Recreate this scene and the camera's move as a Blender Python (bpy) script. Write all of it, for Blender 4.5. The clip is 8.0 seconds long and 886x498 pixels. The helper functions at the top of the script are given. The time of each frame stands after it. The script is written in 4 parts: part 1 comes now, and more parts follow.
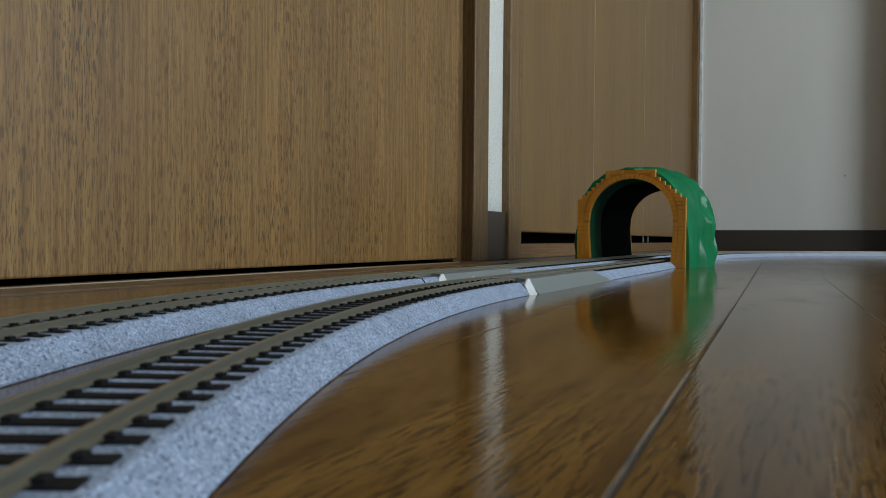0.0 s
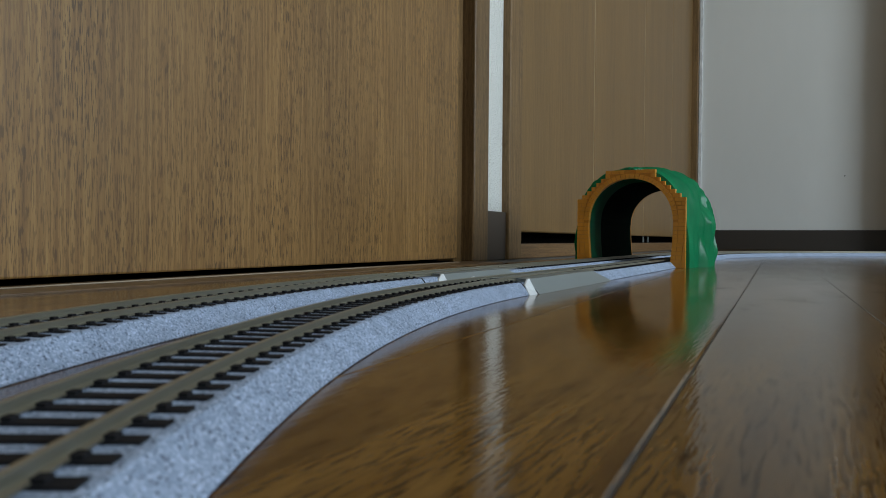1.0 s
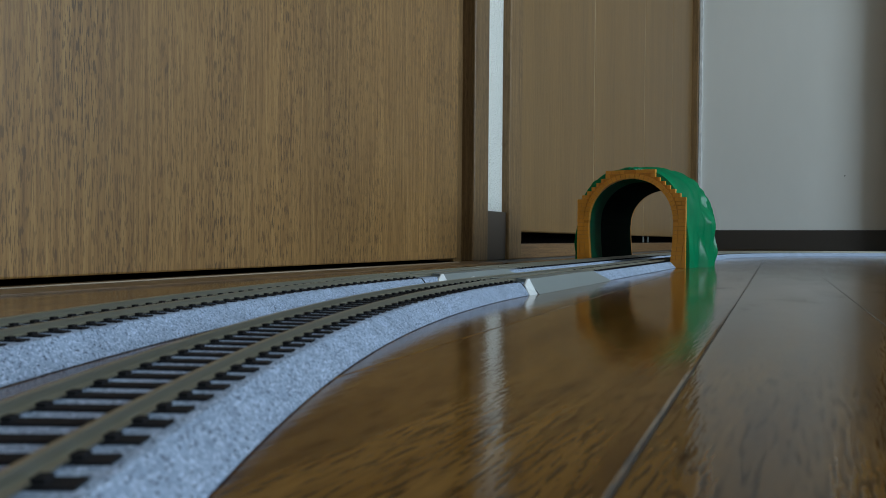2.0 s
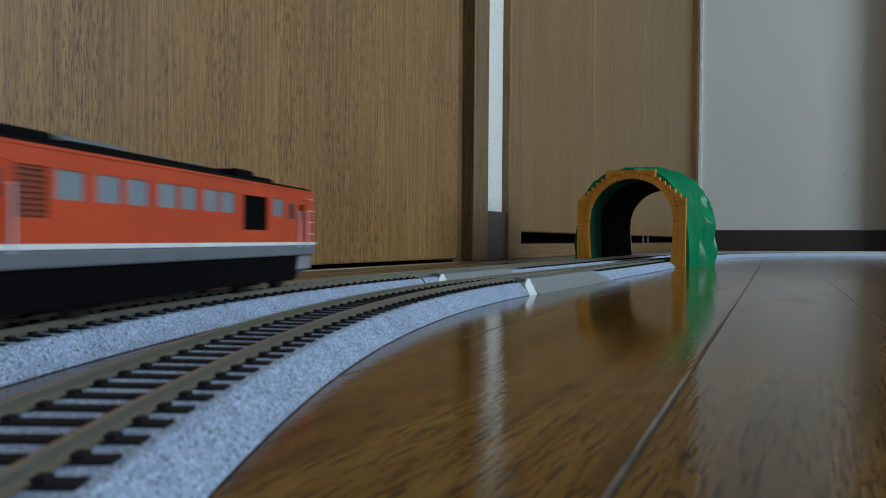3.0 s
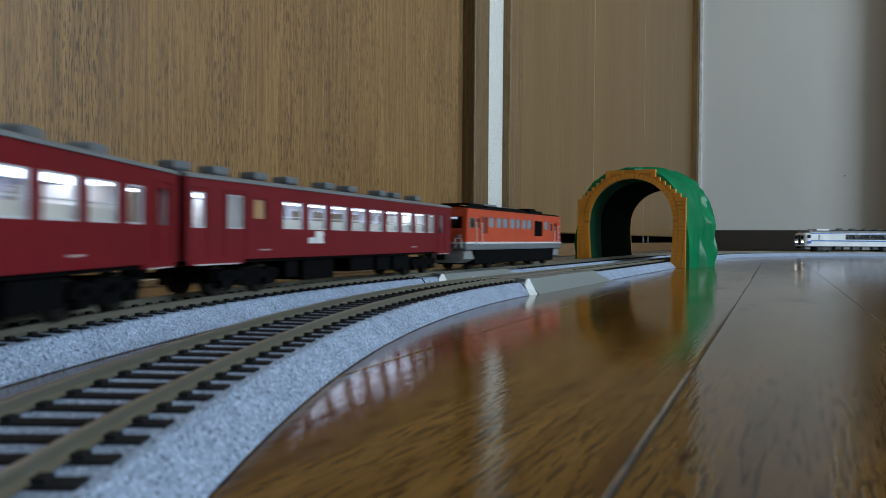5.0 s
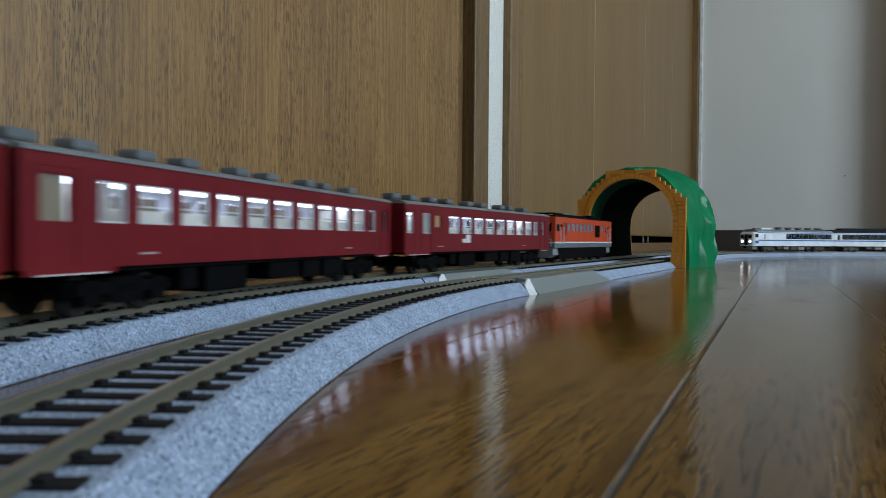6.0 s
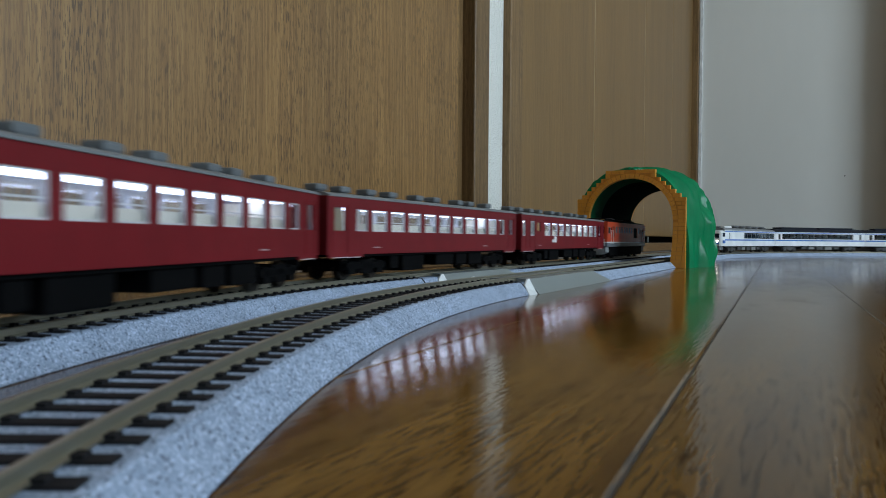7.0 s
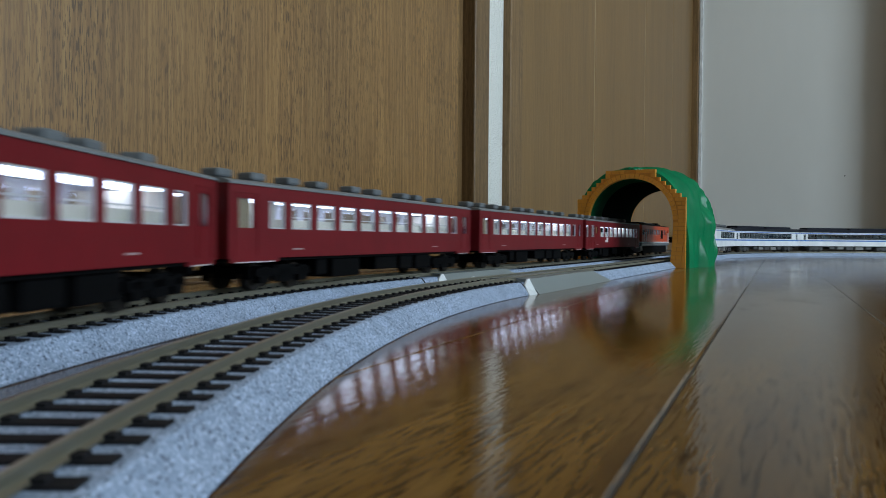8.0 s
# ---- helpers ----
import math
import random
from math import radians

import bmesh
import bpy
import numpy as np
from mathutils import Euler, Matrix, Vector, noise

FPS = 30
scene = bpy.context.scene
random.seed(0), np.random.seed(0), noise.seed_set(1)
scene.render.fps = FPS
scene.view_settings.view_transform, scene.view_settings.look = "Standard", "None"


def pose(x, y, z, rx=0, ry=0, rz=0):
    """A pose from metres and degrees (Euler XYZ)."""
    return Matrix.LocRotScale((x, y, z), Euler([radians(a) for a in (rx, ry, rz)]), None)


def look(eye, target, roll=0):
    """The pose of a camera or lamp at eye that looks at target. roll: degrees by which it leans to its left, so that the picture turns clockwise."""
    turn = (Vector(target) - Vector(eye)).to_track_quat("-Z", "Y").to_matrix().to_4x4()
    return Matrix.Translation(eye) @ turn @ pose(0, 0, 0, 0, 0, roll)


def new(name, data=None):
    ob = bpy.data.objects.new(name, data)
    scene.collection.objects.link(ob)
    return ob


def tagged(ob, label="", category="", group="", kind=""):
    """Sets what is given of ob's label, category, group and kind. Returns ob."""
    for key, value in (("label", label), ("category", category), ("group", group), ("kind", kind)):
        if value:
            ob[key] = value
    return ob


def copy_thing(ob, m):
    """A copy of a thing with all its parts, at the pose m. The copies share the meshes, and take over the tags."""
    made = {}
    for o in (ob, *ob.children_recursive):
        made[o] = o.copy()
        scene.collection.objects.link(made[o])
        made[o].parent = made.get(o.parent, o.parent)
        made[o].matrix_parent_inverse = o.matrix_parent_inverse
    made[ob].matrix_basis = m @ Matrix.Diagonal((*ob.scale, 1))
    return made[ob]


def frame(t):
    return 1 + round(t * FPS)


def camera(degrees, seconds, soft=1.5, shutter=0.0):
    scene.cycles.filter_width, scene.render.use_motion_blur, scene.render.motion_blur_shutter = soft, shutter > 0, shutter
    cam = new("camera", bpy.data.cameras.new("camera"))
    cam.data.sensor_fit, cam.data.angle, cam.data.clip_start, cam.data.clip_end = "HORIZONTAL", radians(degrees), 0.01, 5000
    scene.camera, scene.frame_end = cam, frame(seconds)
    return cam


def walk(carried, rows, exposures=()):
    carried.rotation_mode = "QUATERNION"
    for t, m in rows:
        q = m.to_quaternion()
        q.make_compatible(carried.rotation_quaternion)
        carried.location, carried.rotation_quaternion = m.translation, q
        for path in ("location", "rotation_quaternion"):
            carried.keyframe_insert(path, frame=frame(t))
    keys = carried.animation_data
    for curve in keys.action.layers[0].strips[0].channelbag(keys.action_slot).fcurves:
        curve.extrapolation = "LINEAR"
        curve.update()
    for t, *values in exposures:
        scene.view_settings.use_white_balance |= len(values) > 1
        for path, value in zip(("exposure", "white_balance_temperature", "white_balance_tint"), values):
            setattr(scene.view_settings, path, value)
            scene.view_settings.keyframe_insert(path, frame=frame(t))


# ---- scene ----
# World: X runs along the door wall away from the camera, Y towards that wall, Z up.
# The origin lies on the floor under the inner track, where its near curve begins.

# ---- camera ----
YAW, PITCH = 28.80, -0.0151
EYE = Vector((-0.3459, -0.1556, 0.0303))
AIM = Vector((math.cos(radians(YAW)) * math.cos(PITCH), math.sin(radians(YAW)) * math.cos(PITCH), math.sin(PITCH)))
cam = camera(66.25, 8.0, soft=0.85, shutter=0.75)
cam.data.dof.use_dof, cam.data.dof.focus_distance, cam.data.dof.aperture_fstop = True, 0.70, 44.0
walk(cam, [(0.0, look(EYE, EYE + AIM, 0.458)), (8.0, look(EYE, EYE + AIM, 0.458))], exposures=[(0.0, -0.04, 7150, 14), (0.6, -0.05, 7000, 14), (1.1, -0.05, 6900, 13), (1.5, -0.07, 6600, 9), (3.0, -0.07, 6500, 11), (3.7, -0.04, 6500, 12), (4.5, 0.02, 6600, 12), (8.0, 0.04, 6700, 11)])

# ---- plan ----
WALL_Y = 0.252          # face of the door wall
FAR_X = 2.37            # face of the far wall
BACK_X, RIGHT_Y, CEILING_Z = -2.3, -2.7, 2.4
RAIL_Z = 0.0093
GAUGE = 0.0165
NEAR_R, FAR_R, STRAIGHT, SPACING, TRACK_Y = 0.6233, 0.6233, 0.88, 0.063, 0.0008

# ---- light ----
world = bpy.data.worlds.new("world")
scene.world = world
world.use_nodes = True
wn = world.node_tree.nodes
sky = wn.new("ShaderNodeTexSky")
sky.sky_type, sky.sun_disc = "NISHITA", False
sky.sun_elevation, sky.sun_rotation = radians(40), radians(200)
wn["Background"].inputs["Strength"].default_value = 0.12
world.node_tree.links.new(sky.outputs["Color"], wn["Background"].inputs["Color"])

WINDOW_X0, WINDOW_X1, WINDOW_Z0, WINDOW_Z1 = -0.55, 1.45, 0.35, 2.0
day = bpy.data.lights.new("window_daylight", "AREA")
day.shape, day.size, day.size_y = "RECTANGLE", WINDOW_X1 - WINDOW_X0, WINDOW_Z1 - WINDOW_Z0
day.energy, day.color = 71, (0.62, 0.83, 0.985)
day_ob = new("window_daylight", day)
day_ob.matrix_world = look(((WINDOW_X0 + WINDOW_X1) / 2, RIGHT_Y - 0.05, (WINDOW_Z0 + WINDOW_Z1) / 2),
                           ((WINDOW_X0 + WINDOW_X1) / 2, 0, (WINDOW_Z0 + WINDOW_Z1) / 2))


# ---- materials ----
def material(name, rough=0.5, metal=0.0, color=(0.5, 0.5, 0.5), coat=0.0, emission=None, strength=0.0):
    m = bpy.data.materials.new(name)
    m.use_nodes = True
    b = m.node_tree.nodes["Principled BSDF"]
    b.inputs["Base Color"].default_value = (*color, 1)
    b.inputs["Roughness"].default_value = rough
    b.inputs["Metallic"].default_value = metal
    b.inputs["Coat Weight"].default_value = coat
    b.inputs["Coat Roughness"].default_value = 0.05
    if emission:
        b.inputs["Emission Color"].default_value = (*emission, 1)
        b.inputs["Emission Strength"].default_value = strength
    return m


def node(m, kind, **values):
    n = m.node_tree.nodes.new(kind)
    for key, value in values.items():
        n.inputs[key.replace("_", " ")].default_value = value
    return n


def link(m, a, b):
    m.node_tree.links.new(a, b)


def coords(m, scale, rot=(0, 0, 0), space="Object"):
    tc = m.node_tree.nodes.new("ShaderNodeTexCoord")
    mp = m.node_tree.nodes.new("ShaderNodeMapping")
    mp.inputs["Scale"].default_value = scale
    mp.inputs["Rotation"].default_value = rot
    link(m, tc.outputs[space], mp.inputs["Vector"])
    return mp.outputs["Vector"]


def noise_tex(m, vec, scale, detail=4.0, rough=0.55, distortion=0.0):
    n = node(m, "ShaderNodeTexNoise", Scale=scale, Detail=detail, Roughness=rough, Distortion=distortion)
    link(m, vec, n.inputs["Vector"])
    return n.outputs["Fac"]


def ramp(m, fac, stops):
    r = m.node_tree.nodes.new("ShaderNodeValToRGB")
    el = r.color_ramp.elements
    while len(el) < len(stops):
        el.new(0.5)
    for e, (pos, col) in zip(el, stops):
        e.position, e.color = pos, (*col, 1) if len(col) == 3 else col
    link(m, fac, r.inputs["Fac"])
    return r.outputs["Color"]


def mix(m, fac, a, b, mode="MIX"):
    x = m.node_tree.nodes.new("ShaderNodeMix")
    x.data_type, x.blend_type = "RGBA", mode
    for sock, val in ((x.inputs[0], fac), (x.inputs[6], a), (x.inputs[7], b)):
        if isinstance(val, (int, float)):
            sock.default_value = val
        elif isinstance(val, tuple):
            sock.default_value = (*val, 1)
        else:
            link(m, val, sock)
    return x.outputs[2]


def bump(m, height, strength, distance):
    b = node(m, "ShaderNodeBump", Strength=strength, Distance=distance)
    link(m, height, b.inputs["Height"])
    link(m, b.outputs["Normal"], m.node_tree.nodes["Principled BSDF"].inputs["Normal"])


def base(m, out):
    link(m, out, m.node_tree.nodes["Principled BSDF"].inputs["Base Color"])


def wood(name, dark, mid, light, rough=0.45, axis="Z", pores=1.0, scale=1.0, coat=0.0):
    """Veneer with long grain along one axis, dark pore dashes, thin long streaks and slow colour drift."""
    m = material(name, rough, coat=coat)
    def along(k):
        return {"X": (k, 1, 1), "Y": (1, k, 1), "Z": (1, 1, k)}[axis]
    v = coords(m, along(0.03))
    g = ramp(m, noise_tex(m, v, 330 * scale, 5, 0.65), [(0.36, dark), (0.5, mid), (0.66, light)])
    drift = ramp(m, noise_tex(m, v, 14 * scale, 3, 0.5, 0.4), [(0.3, (0.74, 0.72, 0.70)), (0.7, (1.12, 1.1, 1.06))])
    c = mix(m, 0.55, g, drift, "MULTIPLY")
    streak = ramp(m, noise_tex(m, coords(m, along(0.008)), 520 * scale, 3, 0.6), [(0.34, (0.62, 0.58, 0.53)), (0.48, (1, 1, 1))])
    c = mix(m, 0.55 * pores, c, streak, "MULTIPLY")
    p = noise_tex(m, coords(m, along(0.085)), 980 * scale, 2, 0.55)
    pore = ramp(m, p, [(0.53, (0, 0, 0)), (0.58, (1, 1, 1))])
    patch = ramp(m, noise_tex(m, coords(m, along(0.25)), 22 * scale, 3), [(0.34, (0.35,) * 3), (0.62, (1, 1, 1))])
    pore = mix(m, 1.0, pore, patch, "MULTIPLY")
    c = mix(m, mix(m, 1.0, pore, (0.80 * pores,) * 3, "MULTIPLY"), c, tuple(x * 0.30 for x in dark))
    base(m, c)
    bump(m, p, 0.15, 0.0006)
    return m


MAT = {}
MAT["door_wood"] = wood("oak_veneer", (0.218, 0.104, 0.028), (0.304, 0.153, 0.043), (0.382, 0.207, 0.066), 0.5)
MAT["closet_wood"] = wood("closet_laminate", (0.196, 0.106, 0.033), (0.226, 0.123, 0.040), (0.253, 0.141, 0.049), 0.42, pores=0.22)
MAT["trim_wood"] = wood("trim_wood", (0.16, 0.084, 0.030), (0.22, 0.122, 0.046), (0.275, 0.158, 0.064), 0.45, pores=0.7)
MAT["sill_wood"] = wood("sill_wood", (0.17, 0.085, 0.032), (0.23, 0.12, 0.047), (0.285, 0.155, 0.065), 0.4, axis="X", pores=0.5)
MAT["groove"] = material("groove_filler", 0.6, color=(0.13, 0.125, 0.12))
MAT["edge_band"] = material("edge_band", 0.4, color=(0.36, 0.25, 0.13))
# near-black that paints the shade in door and closet gaps; also the nail's colour
MAT["dark"] = material("gap_shade_and_nail_black", 0.9, color=(0.006, 0.005, 0.005))
MAT["dark"].node_tree.nodes["Principled BSDF"].inputs["Specular IOR Level"].default_value = 0.02
MAT["worn_highlight"] = wood("worn_highlight", (0.24, 0.17, 0.11), (0.36, 0.28, 0.20), (0.50, 0.42, 0.33), 0.4, axis="X", pores=0.3)
MAT["threshold_wood"] = wood("threshold_wood", (0.10, 0.052, 0.022), (0.14, 0.075, 0.032), (0.18, 0.10, 0.045), 0.35, axis="X", pores=0.6)
MAT["baseboard"] = material("baseboard_vinyl", 0.45, color=(0.040, 0.032, 0.026))
MAT["white_plain"] = material("white_wall", 0.7, color=(0.70, 0.74, 0.73))
w_noise = noise_tex(MAT["white_plain"], coords(MAT["white_plain"], (1, 1, 0.4)), 3.0, 4)
base(MAT["white_plain"], ramp(MAT["white_plain"], w_noise, [(0.3, (0.69, 0.685, 0.655)), (0.7, (0.765, 0.755, 0.725))]))
bump(MAT["white_plain"], noise_tex(MAT["white_plain"], coords(MAT["white_plain"], (1, 1, 1)), 260, 3), 0.1, 0.0006)


def wallpaper():
    m = material("woven_wallpaper", 0.8)
    v = coords(m, (0.55, 0.55, 1.5))
    n = noise_tex(m, v, 430, 3, 0.6)
    base(m, ramp(m, n, [(0.36, (0.60, 0.57, 0.51)), (0.52, (0.97, 0.95, 0.89))]))
    bump(m, n, 1.0, 0.002)
    return m


MAT["wallpaper"] = wallpaper()


def floor_wood():
    """Lacquered oak strips: slow tone per strip, short dark pores and clear, slightly uneven lacquer."""
    m = material("floor_strip", 0.2)
    b = m.node_tree.nodes["Principled BSDF"]
    b.inputs["IOR"].default_value = 1.45
    slant = (0, 0, radians(-2.65))
    info = m.node_tree.nodes.new("ShaderNodeObjectInfo")
    shift = m.node_tree.nodes.new("ShaderNodeVectorMath")
    link(m, coords(m, (0.07, 1, 1), slant), shift.inputs[0])
    link(m, info.outputs["Random"], shift.inputs[1])
    g = noise_tex(m, shift.outputs[0], 70, 4, 0.55)
    c = ramp(m, g, [(0.30, (0.112, 0.047, 0.009)), (0.48, (0.172, 0.080, 0.015)), (0.66, (0.238, 0.119, 0.027))])
    tone = ramp(m, info.outputs["Random"], [(0.0, (0.86, 0.86, 0.86)), (1.0, (1.08, 1.06, 1.03))])
    c = mix(m, 1.0, c, tone, "MULTIPLY")
    fibre = noise_tex(m, coords(m, (0.05, 1, 1), slant), 1100, 3, 0.6)
    c = mix(m, 1.0, c, ramp(m, fibre, [(0.30, (0.80, 0.78, 0.75)), (0.62, (1.05, 1.05, 1.04))]), "MULTIPLY")
    pore = noise_tex(m, coords(m, (0.10, 1, 1), slant), 1050, 2, 0.55)
    c = mix(m, 1.0, c, ramp(m, pore, [(0.38, (0.36, 0.32, 0.28)), (0.49, (0.98, 0.98, 0.98))]), "MULTIPLY")
    dash = noise_tex(m, coords(m, (0.09, 1, 1), slant), 230, 3, 0.6, 0.1)
    c = mix(m, 1.0, c, ramp(m, dash, [(0.32, (0.62, 0.58, 0.54)), (0.50, (0.96, 0.96, 0.96)), (0.66, (1.06, 1.05, 1.03))]), "MULTIPLY")
    dust = noise_tex(m, coords(m, (1, 1, 1)), 210, 1, 0.5)
    c = mix(m, ramp(m, dust, [(0.80, (0, 0, 0)), (0.84, (0.4, 0.4, 0.4))]), c, (0.45, 0.42, 0.38))
    base(m, c)
    worn = noise_tex(m, coords(m, (0.35, 1, 1)), 26, 5, 0.65)
    link(m, ramp(m, worn, [(0.3, (0.06,) * 3), (0.58, (0.105,) * 3), (0.72, (0.21,) * 3)]), b.inputs["Roughness"])
    link(m, ramp(m, pore, [(0.33, (0.30,) * 3), (0.45, (0.50,) * 3)]), b.inputs["Specular IOR Level"])
    h = mix(m, 0.35, noise_tex(m, coords(m, (0.5, 1, 1)), 40, 3, 0.5), pore)
    bump(m, h, 0.14, 0.0010)
    return m


MAT["floor"] = floor_wood()


def ballast():
    m = material("ballast", 0.75)
    v = coords(m, (1, 1, 1))
    cell = node(m, "ShaderNodeTexVoronoi", Scale=2300.0)
    link(m, v, cell.inputs["Vector"])
    sep = m.node_tree.nodes.new("ShaderNodeSeparateColor")
    link(m, cell.outputs["Color"], sep.inputs["Color"])
    a = cell.outputs["Distance"]
    c = ramp(m, sep.outputs["Red"], [(0.0, (0.04, 0.055, 0.09)), (0.12, (0.235, 0.295, 0.41)), (0.25, (0.30, 0.37, 0.505)), (0.75, (0.355, 0.43, 0.575)), (1.0, (0.60, 0.68, 0.86))])
    drift = noise_tex(m, v, 90, 3, 0.6)
    c = mix(m, 1.0, c, ramp(m, drift, [(0.3, (0.86, 0.86, 0.86)), (0.7, (1.1, 1.1, 1.1))]), "MULTIPLY")
    base(m, c)
    bump(m, a, 0.4, 0.0005)
    return m


MAT["ballast"] = ballast()
MAT["sleeper"] = material("sleeper_plastic", 0.7, color=(0.017, 0.016, 0.018))
MAT["sleeper"].node_tree.nodes["Principled BSDF"].inputs["Specular IOR Level"].default_value = 0.12
MAT["wheel"] = material("wheel_dark_metal", 0.5, 0.6, color=(0.035, 0.03, 0.026))
MAT["rail"] = material("rail_metal", 0.38, 0.85, color=(0.40, 0.375, 0.30))
MAT["grey_plastic"] = material("grey_plastic", 0.4, color=(0.30, 0.32, 0.31))


def plastic(name, color, rough=0.3):
    m = material(name, rough, color=color)
    n = noise_tex(m, coords(m, (1, 1, 1)), 45, 4)
    base(m, mix(m, 0.5, color, ramp(m, n, [(0.3, tuple(c * 0.7 for c in color)), (0.7, tuple(min(1, c * 1.2) for c in color))])))
    return m


def moulded(name, color, gloss, rough):
    """Coloured moulded plastic: a matt body under a thin even shine."""
    m = bpy.data.materials.new(name)
    m.use_nodes = True
    nt = m.node_tree
    nt.nodes.remove(nt.nodes["Principled BSDF"])
    d = nt.nodes.new("ShaderNodeBsdfDiffuse")
    g = nt.nodes.new("ShaderNodeBsdfGlossy")
    g.inputs["Roughness"].default_value = rough
    n = noise_tex(m, coords(m, (1, 1, 0.5)), 38, 4)
    link(m, ramp(m, n, [(0.3, tuple(c * 0.82 for c in color)), (0.7, tuple(c * 1.15 for c in color))]), d.inputs["Color"])
    x = nt.nodes.new("ShaderNodeMixShader")
    x.inputs["Fac"].default_value = gloss
    link(m, d.outputs[0], x.inputs[1])
    link(m, g.outputs[0], x.inputs[2])
    link(m, x.outputs[0], nt.nodes["Material Output"].inputs["Surface"])
    return m


MAT["green"] = moulded("green_plastic", (0.0008, 0.185, 0.070), 0.035, 0.24)
MAT["collar"] = moulded("green_collar_plastic", (0.001, 0.110, 0.046), 0.03, 0.3)
# inner plastic made almost black: the tunnel's inner shade is in the colour
MAT["vault"] = moulded("vault_shade_plastic", (0.0015, 0.012, 0.007), 0.008, 0.4)
MAT["brick"] = plastic("orange_brick_plastic", (0.76, 0.315, 0.030), 0.45)
MAT["mortar"] = plastic("orange_joint_plastic", (0.60, 0.220, 0.018), 0.6)
MAT["coach_red"] = plastic("coach_red_paint", (0.174, 0.0068, 0.0115), 0.5)
MAT["coach_red"].node_tree.nodes["Principled BSDF"].inputs["Specular IOR Level"].default_value = 0.25
MAT["roof_grey"] = plastic("roof_grey_paint", (0.20, 0.21, 0.22), 0.5)
MAT["loco_orange"] = plastic("loco_orange_paint", (0.60, 0.066, 0.016), 0.42)
MAT["loco_grey"] = plastic("loco_grey_paint", (0.15, 0.165, 0.18), 0.4)
MAT["white_paint"] = plastic("white_paint", (0.78, 0.78, 0.78), 0.35)
MAT["black"] = plastic("black_plastic", (0.0035, 0.0035, 0.004), 0.75)
MAT["black"].node_tree.nodes["Principled BSDF"].inputs["Specular IOR Level"].default_value = 0.06
MAT["pane_grey"] = plastic("grey_window", (0.22, 0.25, 0.28), 0.12)
MAT["ivory"] = plastic("ivory_plastic", (0.84, 0.80, 0.71), 0.5)
MAT["lamp_strip"] = material("interior_lamp", 0.5, color=(0.9, 0.9, 0.95), emission=(0.64, 0.74, 1.0), strength=7.0)
MAT["cabin"] = plastic("cabin_plastic", (0.50, 0.52, 0.58), 0.5)


def let_light_through(m, share, color):
    """Thin plastic that passes part of the light."""
    nt = m.node_tree
    t = nt.nodes.new("ShaderNodeBsdfTranslucent")
    t.inputs["Color"].default_value = (*color, 1)
    x = nt.nodes.new("ShaderNodeMixShader")
    x.inputs["Fac"].default_value = share
    nt.links.new(nt.nodes["Principled BSDF"].outputs[0], x.inputs[1])
    nt.links.new(t.outputs[0], x.inputs[2])
    nt.links.new(x.outputs[0], nt.nodes["Material Output"].inputs["Surface"])


let_light_through(MAT["ivory"], 0.4, (0.85, 0.82, 0.74))
let_light_through(MAT["grey_plastic"], 0.25, (0.5, 0.52, 0.5))
MAT["tan"] = plastic("tan_panel", (0.48, 0.32, 0.13), 0.5)
let_light_through(MAT["tan"], 0.5, (0.8, 0.55, 0.25))
MAT["blue"] = plastic("blue_paint", (0.03, 0.16, 0.55), 0.35)
MAT["navy_roof"] = plastic("dark_roof", (0.012, 0.014, 0.022), 0.6)
MAT["navy_roof"].node_tree.nodes["Principled BSDF"].inputs["Specular IOR Level"].default_value = 0.15
MAT["headlight"] = material("headlight_lens", 0.2, color=(1, 1, 1), emission=(1, 0.97, 0.9), strength=6.0)


def glass(name, tint=(1, 1, 1), gloss=0.10):
    m = bpy.data.materials.new(name)
    m.use_nodes = True
    nt = m.node_tree
    nt.nodes.remove(nt.nodes["Principled BSDF"])
    t = nt.nodes.new("ShaderNodeBsdfTransparent")
    t.inputs["Color"].default_value = (*tint, 1)
    g = nt.nodes.new("ShaderNodeBsdfGlossy")
    g.inputs["Roughness"].default_value = 0.05
    x = nt.nodes.new("ShaderNodeMixShader")
    x.inputs["Fac"].default_value = gloss
    nt.links.new(t.outputs[0], x.inputs[1])
    nt.links.new(g.outputs[0], x.inputs[2])
    nt.links.new(x.outputs[0], nt.nodes["Material Output"].inputs["Surface"])
    return m


MAT["glass"] = glass("clear_pane", (0.93, 0.95, 0.97))
MAT["glass_dark"] = glass("tinted_pane", (0.42, 0.50, 0.55), 0.15)


# ---- mesh helpers ----
def finish(bm, name, mat, smooth=False):
    me = bpy.data.meshes.new(name)
    bmesh.ops.recalc_face_normals(bm, faces=bm.faces)
    bm.to_mesh(me)
    bm.free()
    me.materials.append(MAT[mat] if isinstance(mat, str) else mat)
    if smooth:
        for poly in me.polygons:
            poly.use_smooth = True
    return me


def part(name, bm, mat, parent=None, label="", smooth=False):
    """Links a bmesh as one mesh object under a thing or a part."""
    ob = new(name, finish(bm, name, mat, smooth))
    if parent:
        ob.parent = parent
    if label:
        tagged(ob, label)
    return ob


